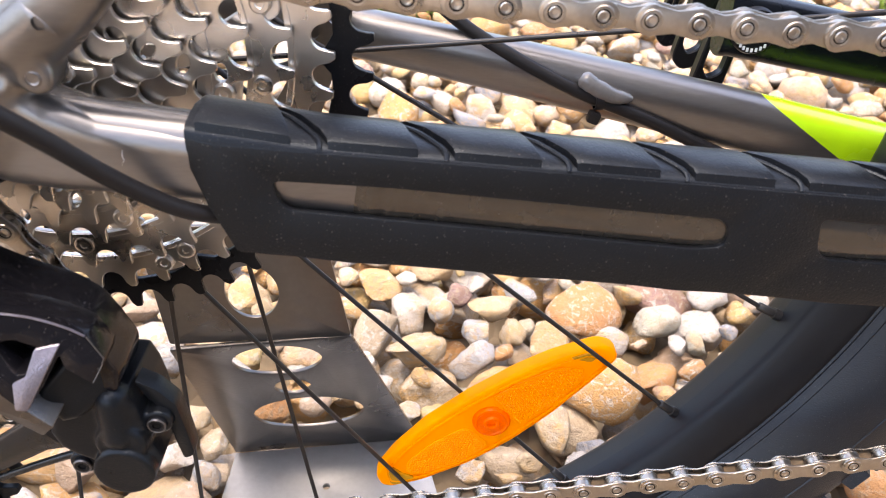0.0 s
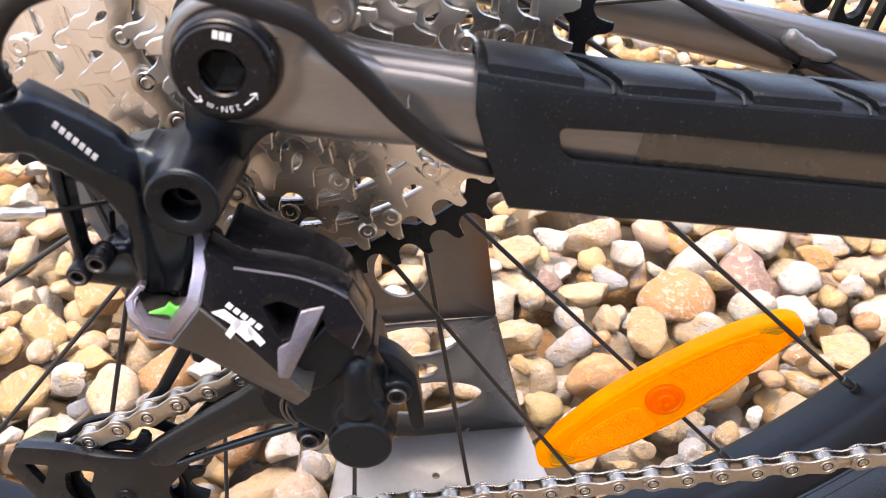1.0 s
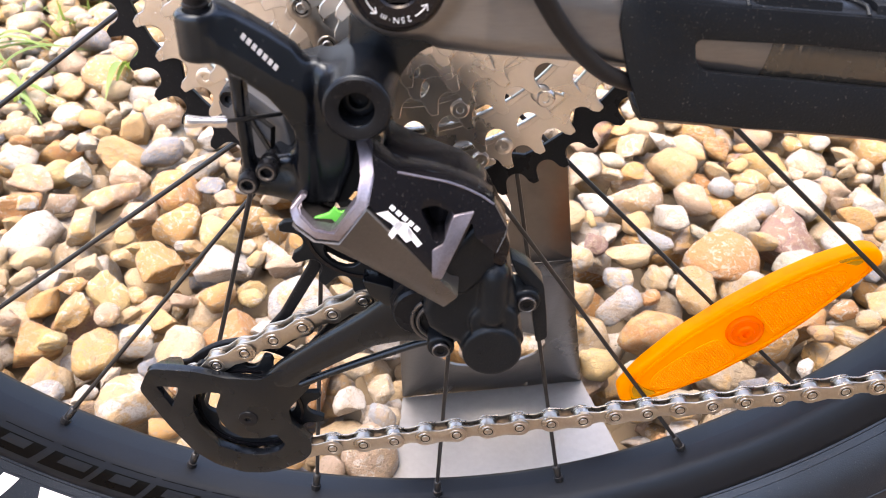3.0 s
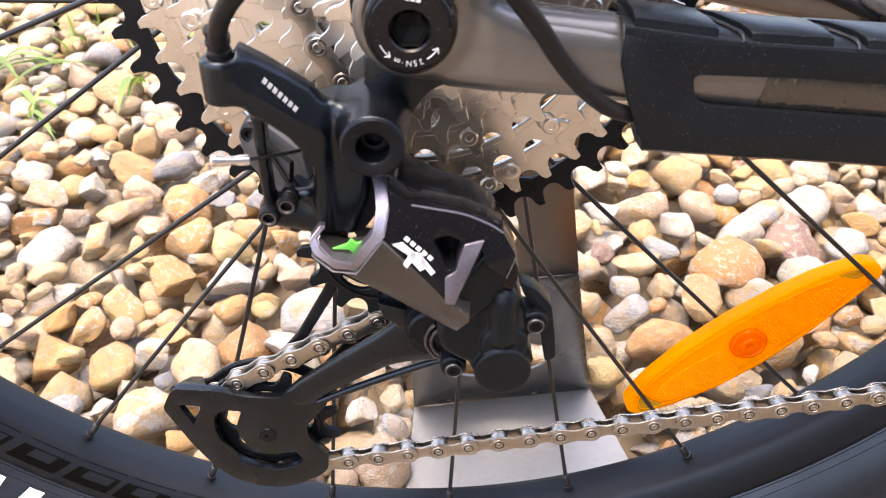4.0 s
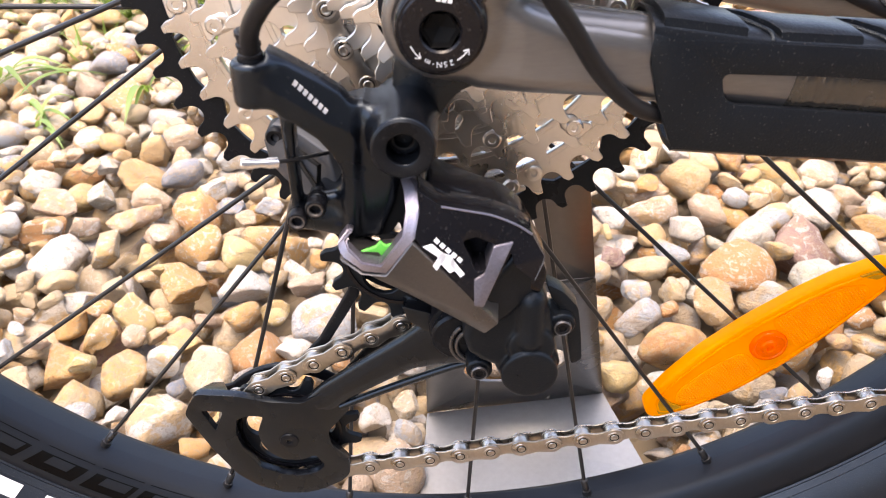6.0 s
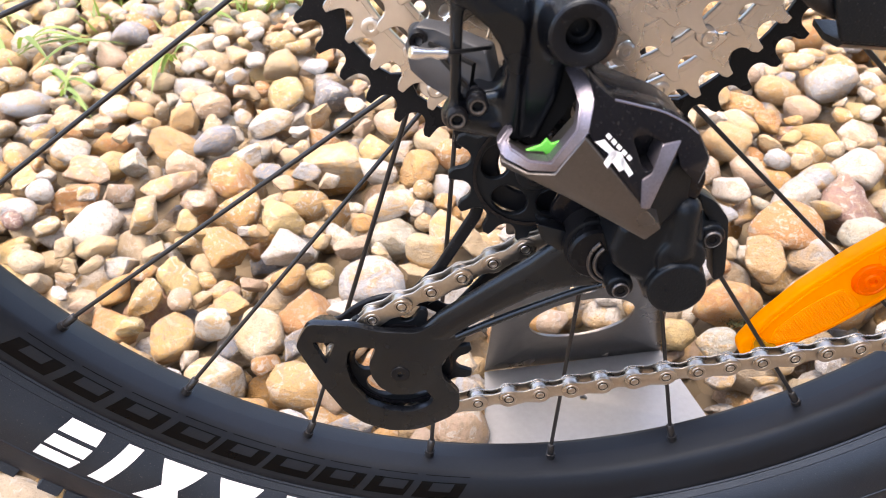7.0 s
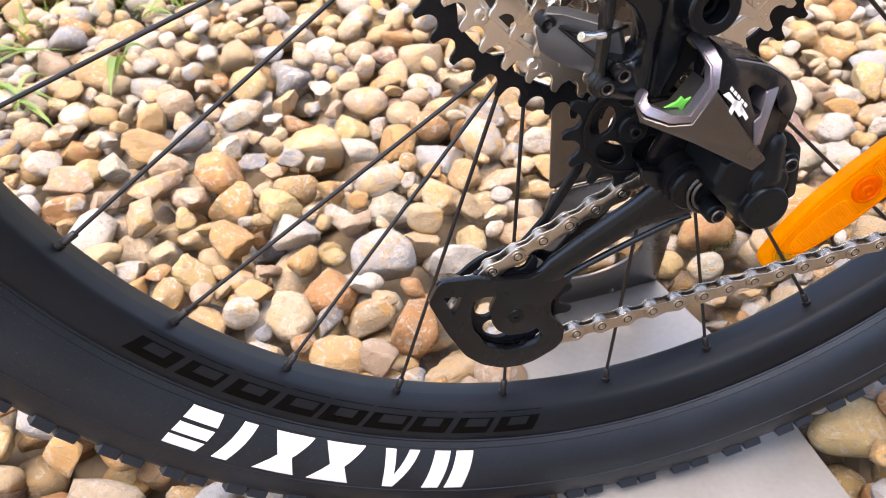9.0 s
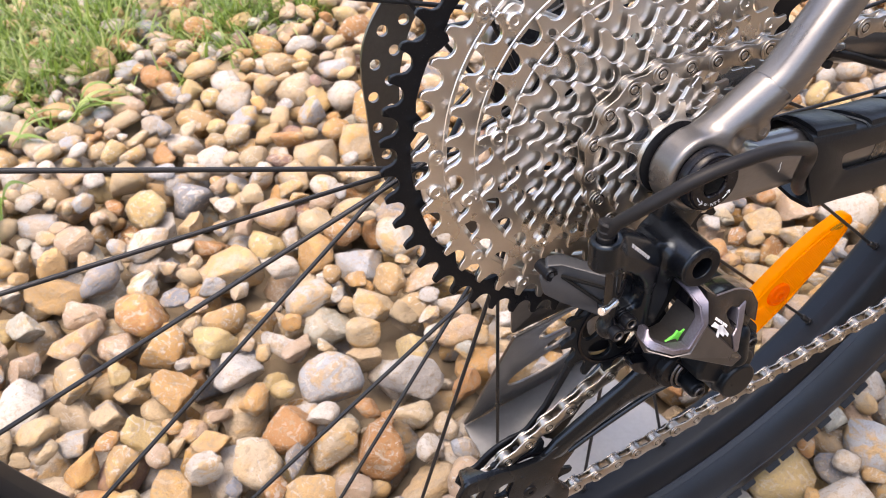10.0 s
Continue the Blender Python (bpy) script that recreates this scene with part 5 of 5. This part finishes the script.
    part("chain_stop", plate(rounded(stop, 1.2, 3), -66.0, -59.0, (), 0.8, 2), M_SATIN, der, "black moulded chain stop")
    # outer cage plate with windows, and the arm up to the pivot
    co = [(-93.8, 224.0), (-96.5, 220.0), (-99.8, 213.6), (-92.0, 193.6), (-84.6, 179.0), (-77.0, 171.6), (-67.0, 167.0), (-58.5, 166.6), (-51.8, 168.2), (-42.0, 173.6), (-38.4, 178.0), (-38.0, 186.0), (-44.6, 195.4), (-45.2, 202.5), (-41.0, 208.0), (-35.0, 215.6), (-40, 224.0), (-47.0, 222.6), (-53.8, 218.2), (-67.2, 219.2), (-78.0, 222.6)]
    tri = rounded([(-93.4, 215.4), (-84.8, 214.6), (-89.2, 204.0)], 1.4, 3)
    arc = [(-80.3, 210.3), (-75.0, 212.2), (-69.6, 211.4), (-72.9, 203.0), (-72.2, 197.0), (-69.6, 191.4), (-64.6, 187.2), (-57.6, 186.8), (-51.4, 189.3), (-48.2, 183.2), (-51.1, 179.6), (-58.0, 177.4), (-65.7, 178.1), (-74.7, 182.8), (-80.3, 193.1), (-81.6, 203.2)]
    cage = part("cage_plate", plate(rounded(co, 2.2, 3), -58.6, -55.4, [tri, rounded(arc, 1.4, 3)], 0.8, 3), M_SATIN, der, "black alloy cage plate with cut-outs")

    def arm_field(x, y, z):
        d2 = polygon_field(x[:, 0, :], z[:, 0, :], [(-53.0, 218.4), (-46.0, 225.6), (-30.0, 239.2), (-13.6, 252.6), (-6.4, 259.6), (-1.0, 266.0), (8.0, 270.0), (15.0, 264.0), (15.4, 250.0), (9.6, 243.4), (-1.4, 241.4), (-10.0, 238.4), (-22.0, 230.0), (-35.0, 220.6), (-43.0, 212.6), (-50.0, 211.0)])[:, None, :]
        out = -58.9 - 0.15 * np.clip(x + 46.0, 0, 60)
        # roof-shaped section: the middle of the arm stands proud of its edges
        return slab(d2, y, out + 0.28 * np.clip(d2 + 4.2, 0, 4.2), out + 4.6, 1.2)
    part("cage_arm", solid(arm_field, (-56, -72, 208), (18, -50, 273), 0.5), M_SATIN, der, "satin black arm of the cage", 80)
    part("cage_rib", sweep(spline([(-39, -58, 215.6), (-28, -59, 222.0), (-12, -61, 231.0), (4, -63, 239.4), (12, -65, 243.5)], 6), 1.5, 10), M_SATIN, der)
    part("cage_rib", sweep(spline([(-50, -46, 224.0), (-40, -46, 231.0), (-22, -47, 246.0), (-6, -47.5, 262.0)], 6), 2.0, 10), M_SATIN, der)
    part("cage_bolt", lathe([(0, -58.0), (1.2, -58.0), (1.2, -59.2), (2.2, -59.5), (3.6, -59.2), (3.9, -58.2)], T[0], T[1], 24), M_BLACKALU, cage)
    part("cage_bridge", prism([(-94.6, -57.0, 224.0), (-81.0, -57.0, 223.0), (-81.0, -57.0, 221.6), (-96.2, -57.0, 221.4)], [(-91.6, -44.4, 217.4), (-87.0, -44.4, 217.2), (-87.0, -44.4, 215.4), (-92.6, -44.4, 215.2)], 0.5, 2), M_SATIN, cage)
    part("cage_bridge", sweep([(-89.0, -58, 207.0), (-89.0, -42, 207.0)], 1.6, 10), M_BLACKALU, cage)
    pulley("tension_pulley", T[0], T[1], -51.8, der)
    pulley("guide_pulley", G[0], G[1], -51.0, der)
    part("pulley_bolt", bolt_head(G[0], G[1], -57.5, 2.8, 5, 1.3), M_BLACKALU, der)
    # inner cage plate: open frame round both pulleys
    def inner_plate(x, y, z):
        x2, z2 = x[:, 0, :], z[:, 0, :]
        d = np.abs(np.hypot(x2 - T[0], z2 - T[1]) - 27.0) - 2.6
        d = np.where((z2 > T[1] + 8) | (x2 < T[0] + 4), d, np.maximum(d, 3.0))
        d = fused(d, np.abs(np.hypot(x2 - G[0], z2 - G[1]) - 15.5) - 4.2, 3.0)
        d = fused(d, polygon_field(x2, z2, [(-62.0, 221.0), (-46.0, 240.0), (-33.5, 262.0), (-28.0, 280.0), (-25.0, 279.0), (-30.0, 260.0), (-43.0, 238.0), (-58.0, 220.0)]) - 0.4, 3.0)
        d = fused(d, polygon_field(x2, z2, [(-92.0, 216.4), (-80.0, 217.0), (-84.0, 205.0), (-90.0, 201.0), (-95.0, 211.0)]), 2.0)
        d = fused(d, polygon_field(x2, z2, [(-44.0, 216.0), (-10.0, 258.0), (-5.0, 270.0), (1.0, 268.0), (-4.0, 254.0), (-36.0, 214.0)]) - 0.3, 3.0)
        return slab(d[:, None, :], y, -46.6, -44.4, 0.6)
    part("inner_cage_plate", solid(inner_plate, (-101, -48, 164), (18, -43, 306), 0.7), M_BLACKALU, der, "black inner cage plate", 50)
    part("guide_shield", plate(rounded([(-10, 300), (4, 296), (12, 280), (8, 268), (-2, 262), (-8, 270), (-2, 282), (-10, 292)], 3, 3), -60, -56, (), 1.0, 2), M_GLOSSBLACK, der)


build_derailleur()

# ---------------------------------------------------------------- wheel stand of folded sheet


def build_stand():
    stand = new("wheel_stand")
    tagged(stand, "grey folded sheet-metal wheel stand with oval holes, under the tyre", "wheel stand")
    base = [(-0.012, 0.137), (0.121, 0.153), (0.140, 0.081), (0.155, -0.005), (0.157, -0.13), (-0.026, -0.13), (-0.020, 0.02)]

    def panel(name, corners, holes, thick, label=""):
        """A flat panel: corners in 3D (first three span its plane), holes as (u, v, ru, rv) along its first edge and across."""
        o = Vector(corners[0])
        u = (Vector(corners[1]) - o).normalized()
        nn = u.cross(Vector(corners[2]) - o).normalized()
        v = nn.cross(u)
        flat = [((Vector(c) - o).dot(u) * 1000, (Vector(c) - o).dot(v) * 1000) for c in corners]
        bm = plate(rounded(flat, 2.0, 3), 0, thick, [circle(a, b, ru, 36, rv) for a, b, ru, rv in holes], 0.5, 2)
        m = Matrix((u, nn, v)).transposed().to_4x4()
        m.translation = o
        return part(name, moved(bm, m), M_STAND, stand, label)
    # base plate on the stones
    bm = plate([(x * 1000, y * 1000) for x, y in base], -2.0, 2.0, [circle(56, 110, 2.5, 12)], 0.6, 2)
    moved(bm, Matrix(((1, 0, 0, 0), (0, 0, 1, 0), (0, 1, 0, 0), (0, 0, 0, 1))))
    for v in bm.verts:
        v.co.z += 0.0005 + 0.085 * max(0.0, v.co.y)
    part("base_plate", bm, M_STANDBASE, stand, "flat scuffed base plate, painted paler for the sky's light")
    panel("lower_panel", [(-0.012, 0.137, 0.0145), (0.121, 0.153, 0.0145), (0.083, 0.060, 0.190), (-0.009, 0.054, 0.187)], [(57, 78, 35, 29), (50, 127, 10.5, 11.5), (45, 168.5, 24, 20)], -2.0, "inclined panel with oval holes")
    panel("upper_panel", [(-0.009, 0.054, 0.187), (0.083, 0.060, 0.190), (0.072, 0.0525, 0.262), (-0.012, 0.050, 0.262)], [(46, 33, 13, 17)], -2.0, "upper panel with a round hole")


build_stand()

# ---------------------------------------------------------------- unseen walls added on the drive side, to darken reflections and block sky
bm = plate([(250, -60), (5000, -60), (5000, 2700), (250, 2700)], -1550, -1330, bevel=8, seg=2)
wall = part("light_blocker", bm, M_RENDER)
tagged(wall, "plain grey wall, unseen, added to darken reflections", "wall", kind="structure")
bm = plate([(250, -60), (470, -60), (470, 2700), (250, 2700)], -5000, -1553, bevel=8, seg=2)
wall = part("light_blocker_side", bm, M_RENDER)
tagged(wall, "plain grey side wall, unseen, added to complete a corner", "wall", kind="structure")

# ---------------------------------------------------------------- ground, stones and grass


def ground_z(x, y):
    """Height of the gravel's top: nearly level under the bicycle, rising gently behind it."""
    t = np.clip(y - 0.12, 0, 1.6)
    return 0.012 + 0.115 * t + 0.01 * np.sin(x * 3.1 + 1) * np.clip(y, 0, 1)


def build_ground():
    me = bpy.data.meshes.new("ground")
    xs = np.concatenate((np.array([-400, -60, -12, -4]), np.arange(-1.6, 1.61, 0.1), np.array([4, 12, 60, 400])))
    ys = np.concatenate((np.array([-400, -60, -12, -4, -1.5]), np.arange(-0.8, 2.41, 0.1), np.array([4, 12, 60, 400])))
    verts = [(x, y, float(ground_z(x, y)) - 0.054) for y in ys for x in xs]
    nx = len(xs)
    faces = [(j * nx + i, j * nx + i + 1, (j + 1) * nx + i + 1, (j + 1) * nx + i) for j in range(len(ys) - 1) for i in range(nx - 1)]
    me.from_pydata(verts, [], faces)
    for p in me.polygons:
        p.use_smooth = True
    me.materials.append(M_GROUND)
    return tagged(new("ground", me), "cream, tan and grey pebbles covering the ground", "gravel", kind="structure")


ground = build_ground()


def pebble_shapes(count, subdiv, seed):
    """Rounded stones, some with worn flat sides: unit size, as vertex arrays and one face list."""
    rnd = random.Random(seed)
    bm = bmesh.new()
    bmesh.ops.create_icosphere(bm, subdivisions=subdiv, radius=1.0)
    bm.verts.ensure_lookup_table()
    base = np.array([v.co for v in bm.verts])
    faces = np.array([[v.index for v in f.verts] for f in bm.faces])
    bm.free()
    shapes = []
    for kind in range(count):
        v = base.copy()
        blocky = kind % 5 != 0
        off = Vector((rnd.random() * 50, rnd.random() * 50, rnd.random() * 50))
        for k in range(rnd.randint(5, 8) if blocky else rnd.randint(2, 4)):
            nrm = np.array([rnd.gauss(0, 1), rnd.gauss(0, 1), rnd.gauss(0, 1)])
            nrm /= np.linalg.norm(nrm)
            d = (0.36 if blocky else 0.58) + 0.32 * rnd.random()
            over = np.clip(v @ nrm - d, 0, None)
            v -= np.outer(over * (0.97 if blocky else 0.85), nrm)
        lump = np.array([noise.noise(Vector(p) * 1.3 + off) * 0.16 + noise.noise(Vector(p) * 3.1 + off) * (0.10 if blocky else 0.05) + noise.noise(Vector(p) * 7.0 + off) * 0.05 for p in v])
        v *= (1 + lump)[:, None]
        v /= np.abs(v).max(axis=0)
        shapes.append(v)
    return shapes, faces


def build_gravel():
    rnd = random.Random(11)
    cell = 0.004
    x0, x1, y0, y1 = -1.05, 1.25, -1.50, 1.75
    nx, ny = int((x1 - x0) / cell), int((y1 - y0) / cell)
    gx = x0 + (np.arange(nx) + 0.5) * cell
    gy = y0 + (np.arange(ny) + 0.5) * cell
    top = np.tile(ground_z(0, gy)[None, :], (nx, 1)) + 0.01 * np.sin(gx * 3.1 + 1)[:, None] * np.clip(gy, 0, 1)[None, :] - 0.060
    near_v, near_f = pebble_shapes(30, 3, 3)
    far_v, far_f = pebble_shapes(30, 2, 3)
    low_v, low_f = pebble_shapes(30, 1, 3)
    protos = []
    for v in near_v:
        me = bpy.data.meshes.new("stone")
        me.from_pydata(v.tolist(), [], near_f.tolist())
        for p in me.polygons:
            p.use_smooth = True
        me.materials.append(M_STONE)
        protos.append(me)

    def blocked(x, y, r):
        edge = -0.024 + 0.09 * max(0.0, y)
        return edge - r * 0.55 < x < 0.156 - 0.10 * max(0.0, y) + r * 0.55 and -0.14 < y < 0.150 + r * 0.5

    def under_tyre(x, y, r, top_z):
        """True where a stone would push into the tyre."""
        if abs(y) > 0.034 + r * 0.8 or abs(x) > 0.3:
            return False
        return top_z > 0.366 - math.sqrt(0.366 ** 2 - x * x)
    stones = []

    def drop(x, y, a, b, c, turn, tilt, kind):
        """Lets a stone down on what lies there, and raises the heap by it."""
        r = max(a, b)
        i0, i1 = max(0, int((x - r - x0) / cell)), min(nx, int((x + r - x0) / cell) + 1)
        j0, j1 = max(0, int((y - r - y0) / cell)), min(ny, int((y + r - y0) / cell) + 1)
        if i1 <= i0 or j1 <= j0:
            return
        X, Y = np.meshgrid(gx[i0:i1] - x, gy[j0:j1] - y, indexing="ij")
        ct, st = math.cos(turn), math.sin(turn)
        q = ((X * ct + Y * st) / a) ** 2 + ((-X * st + Y * ct) / b) ** 2
        inside = q < 1
        if not inside.any():
            return
        dome = c * np.sqrt(np.clip(1 - q, 0, 1))
        h = top[i0:i1, j0:j1]
        z = float(np.quantile((h + dome * 0.93)[inside], 0.88))
        if z + c * 0.93 > float(ground_z(x, y)) + 0.014 + 0.55 * c:
            return
        if under_tyre(x, y, r, z + c * 0.8):
            return
        h[inside] = np.maximum(h[inside], z + dome[inside] * 0.92)
        stones.append((x, y, z, a, b, c, turn, tilt, kind))

    # large, middling and small stones in turn, so that the small ones fill the gaps
    for layer, (step, a0, a1) in enumerate(((0.040, 0.020, 0.028), (0.050, 0.025, 0.036), (0.046, 0.023, 0.034), (0.041, 0.020, 0.030), (0.036, 0.017, 0.027), (0.032, 0.015, 0.023), (0.028, 0.012, 0.019), (0.025, 0.0105, 0.0165), (0.023, 0.0095, 0.015))):
        spots = []
        y = y0 + 0.02
        row = 0
        while y < y1 - 0.02:
            x = x0 + 0.02 + (0.5 * step if row % 2 else 0)
            while x < x1 - 0.02:
                spots.append((x + rnd.uniform(-0.45, 0.45) * step, y + rnd.uniform(-0.45, 0.45) * step))
                x += step
            y += step * 0.87
            row += 1
        rnd.shuffle(spots)
        for x, y in spots:
            if (y < -0.35 or y > 1.4) and layer > 4:
                continue
            a = rnd.uniform(a0, a1)
            b, c = a * rnd.uniform(0.62, 0.95), a * rnd.uniform(0.50, 0.82)
            if not blocked(x, y, a):
                drop(x, y, a, b, c, rnd.uniform(0, 6.28), (rnd.gauss(0, 0.24), rnd.gauss(0, 0.24)), rnd.randrange(30))
    # the stretch beside the wheel as single stones, the rest in one heap
    single = [s for s in stones if -0.40 < s[0] < 0.34 and 0.10 < s[1] < 0.50]
    single.sort(key=lambda s: -s[2] + 0.115 * s[1])
    chosen = set(id(s) for s in single[:300])
    V, Fs, n = [], [], 0
    for s in stones:
        x, y, z, a, b, c, turn, tilt, kind = s
        m = Matrix.Translation((x, y, z)) @ Euler((tilt[0], tilt[1], turn)).to_matrix().to_4x4() @ Matrix.Diagonal((a, b, c, 1))
        if id(s) in chosen:
            ob = new("stone", protos[kind])
            ob.parent = ground
            ob.matrix_basis = m
        else:
            mm = np.array(m)
            shape, tris = (near_v, near_f) if 0.05 < y < 0.42 and abs(x) < 0.5 and a > 0.016 else (far_v, far_f) if -0.3 < y < 1.2 else (low_v, low_f)
            v = shape[kind] @ mm[:3, :3].T + mm[:3, 3]
            V.append(v)
            Fs.append(tris + n)
            n += len(v)
    V, Fs = np.concatenate(V), np.concatenate(Fs)
    me = bpy.data.meshes.new("pebbles")
    me.from_pydata(V.tolist(), [], Fs.tolist())
    me.polygons.foreach_set("use_smooth", np.ones(len(me.polygons), dtype=bool))
    me.materials.append(M_GRAVEL)
    ob = new("pebbles", me)
    ob.parent = ground
    tagged(ob, "heap of cream, tan and grey pebbles", kind="stuff")


def blade(V, Fs, x, y, z, length, width, lean, turn, droop):
    """One tapering, drooping grass blade."""
    n, seg = len(V), 6
    for i in range(seg + 1):
        t = i / seg
        out = length * (lean * t + droop * t * t)
        h = length * (t * (1 - 0.5 * lean) - droop * 0.75 * t * t)
        w = width * (1 - t ** 1.6) * 0.5 + 0.0002
        cx, cy = x + out * math.cos(turn), y + out * math.sin(turn)
        V.append((cx - w * math.sin(turn), cy + w * math.cos(turn), z + h))
        V.append((cx + w * math.sin(turn), cy - w * math.cos(turn), z + h))
    for i in range(seg):
        k = n + 2 * i
        Fs.append((k, k + 1, k + 3, k + 2))


def grass_object(name, label, V, Fs, kind="stuff"):
    me = bpy.data.meshes.new(name)
    me.from_pydata(V, [], Fs)
    for p in me.polygons:
        p.use_smooth = True
    me.materials.append(M_GRASS)
    return tagged(new(name, me), label, "grass", kind=kind)


def leaf(V, Fs, a, b, width, rise):
    """A long flat leaf that rises from a and arches down to b."""
    n, seg = len(V), 10
    a, b = Vector(a), Vector(b)
    side = Vector((a.y - b.y, b.x - a.x)).normalized()
    for i in range(seg + 1):
        t = i / seg
        w = width * 0.5 * (math.sin(math.pi * min(1.0, 0.12 + t * 0.9)) ** 0.7) * (1 - t ** 4) + 0.0002
        x, y = a.x + (b.x - a.x) * t, a.y + (b.y - a.y) * t
        z = float(ground_z(x, y)) + 0.010 + rise * math.sin(math.pi * t ** 0.8)
        V += [(x + side.x * w, y + side.y * w, z), (x, y, z - w * 0.5), (x - side.x * w, y - side.y * w, z)]
    for i in range(seg):
        k = n + 3 * i
        Fs += [(k, k + 1, k + 4, k + 3), (k + 1, k + 2, k + 5, k + 4)]


def build_grass():
    rnd = random.Random(4)
    # a sparse weed with long arching leaves among the stones
    V, Fs = [], []
    for cx, cy, count, reach in ((-0.55, 0.66, 5, 0.12), (-0.50, 0.60, 3, 0.09), (-0.46, 0.56, 4, 0.08), (-0.36, 0.62, 3, 0.07), (-0.33, 0.74, 4, 0.08), (-0.27, 0.76, 5, 0.10), (-0.62, 0.74, 5, 0.12)):
        for _ in range(count):
            turn, far = rnd.gauss(-0.1, 0.75), reach * rnd.uniform(0.55, 1.25)
            x, y = cx + rnd.gauss(0, 0.01), cy + rnd.gauss(0, 0.01)
            leaf(V, Fs, (x, y), (x + far * math.cos(turn), y + far * math.sin(turn)), rnd.uniform(0.005, 0.010), rnd.uniform(0.010, 0.026))
    grass_object("weed", "long narrow green grass leaves among the pebbles", V, Fs)
    # clumps along the edge, thick to the rear, and the lawn behind
    V, Fs = [], []

    def clump(cx, cy, count, spread, long):
        for _ in range(count):
            x, y = cx + rnd.gauss(0, spread), cy + rnd.gauss(0, spread)
            blade(V, Fs, x, y, float(ground_z(x, y)) - 0.012, rnd.uniform(0.45, 1.0) * long, rnd.uniform(0.0024, 0.0058), rnd.uniform(0.1, 0.9), rnd.uniform(0, 6.28), rnd.uniform(0.0, 0.5))
    for _ in range(430):
        cx = rnd.uniform(-0.95, -0.15)
        cy = 0.87 + 0.25 * max(0.0, -0.35 - cx) + 1.6 * max(0.0, cx + 0.22) + abs(rnd.gauss(0, 0.20))
        clump(cx, cy, rnd.randint(12, 30), 0.024, rnd.uniform(0.06, 0.12))
    for _ in range(34):
        clump(rnd.gauss(0.02, 0.055), rnd.gauss(0.93, 0.045), rnd.randint(14, 34), 0.016, rnd.uniform(0.05, 0.10))
    for _ in range(26):
        clump(rnd.uniform(-0.75, 0.05), rnd.uniform(0.76, 0.86), rnd.randint(4, 10), 0.014, rnd.uniform(0.04, 0.09))
    for _ in range(210):
        clump(rnd.uniform(-0.1, 1.3), 1.02 + abs(rnd.gauss(0, 0.2)), rnd.randint(12, 30), 0.02, rnd.uniform(0.05, 0.10))
    grass_object("grass_tufts", "tufts of green grass at the edge of the pebbles", V, Fs)
    V, Fs = [], []
    for _ in range(26000):
        x, y = rnd.uniform(-1.8, 2.4), 1.40 + abs(rnd.gauss(0, 0.55))
        blade(V, Fs, x, y, float(ground_z(x, y)) - 0.04, rnd.uniform(0.05, 0.12), rnd.uniform(0.003, 0.006), rnd.uniform(0.05, 0.5), rnd.uniform(0, 6.28), rnd.uniform(0.0, 0.4))
    grass_object("lawn", "green lawn behind the pebbles", V, Fs)
    # dark moss tuft beside the stand
    V, Fs = [], []
    for _ in range(900):
        x, y = 0.187 + rnd.gauss(0, 0.006), 0.190 + rnd.gauss(0, 0.006)
        blade(V, Fs, x, y, float(ground_z(x, y)) - 0.004, rnd.uniform(0.010, 0.018), 0.0010, rnd.uniform(0.1, 0.9), rnd.uniform(0, 6.28), 0.2)
    tuft = grass_object("moss", "small dark moss tuft between pebbles", V, Fs)
    tuft.data.materials[0] = M_MOSS



build_grass()
build_gravel()
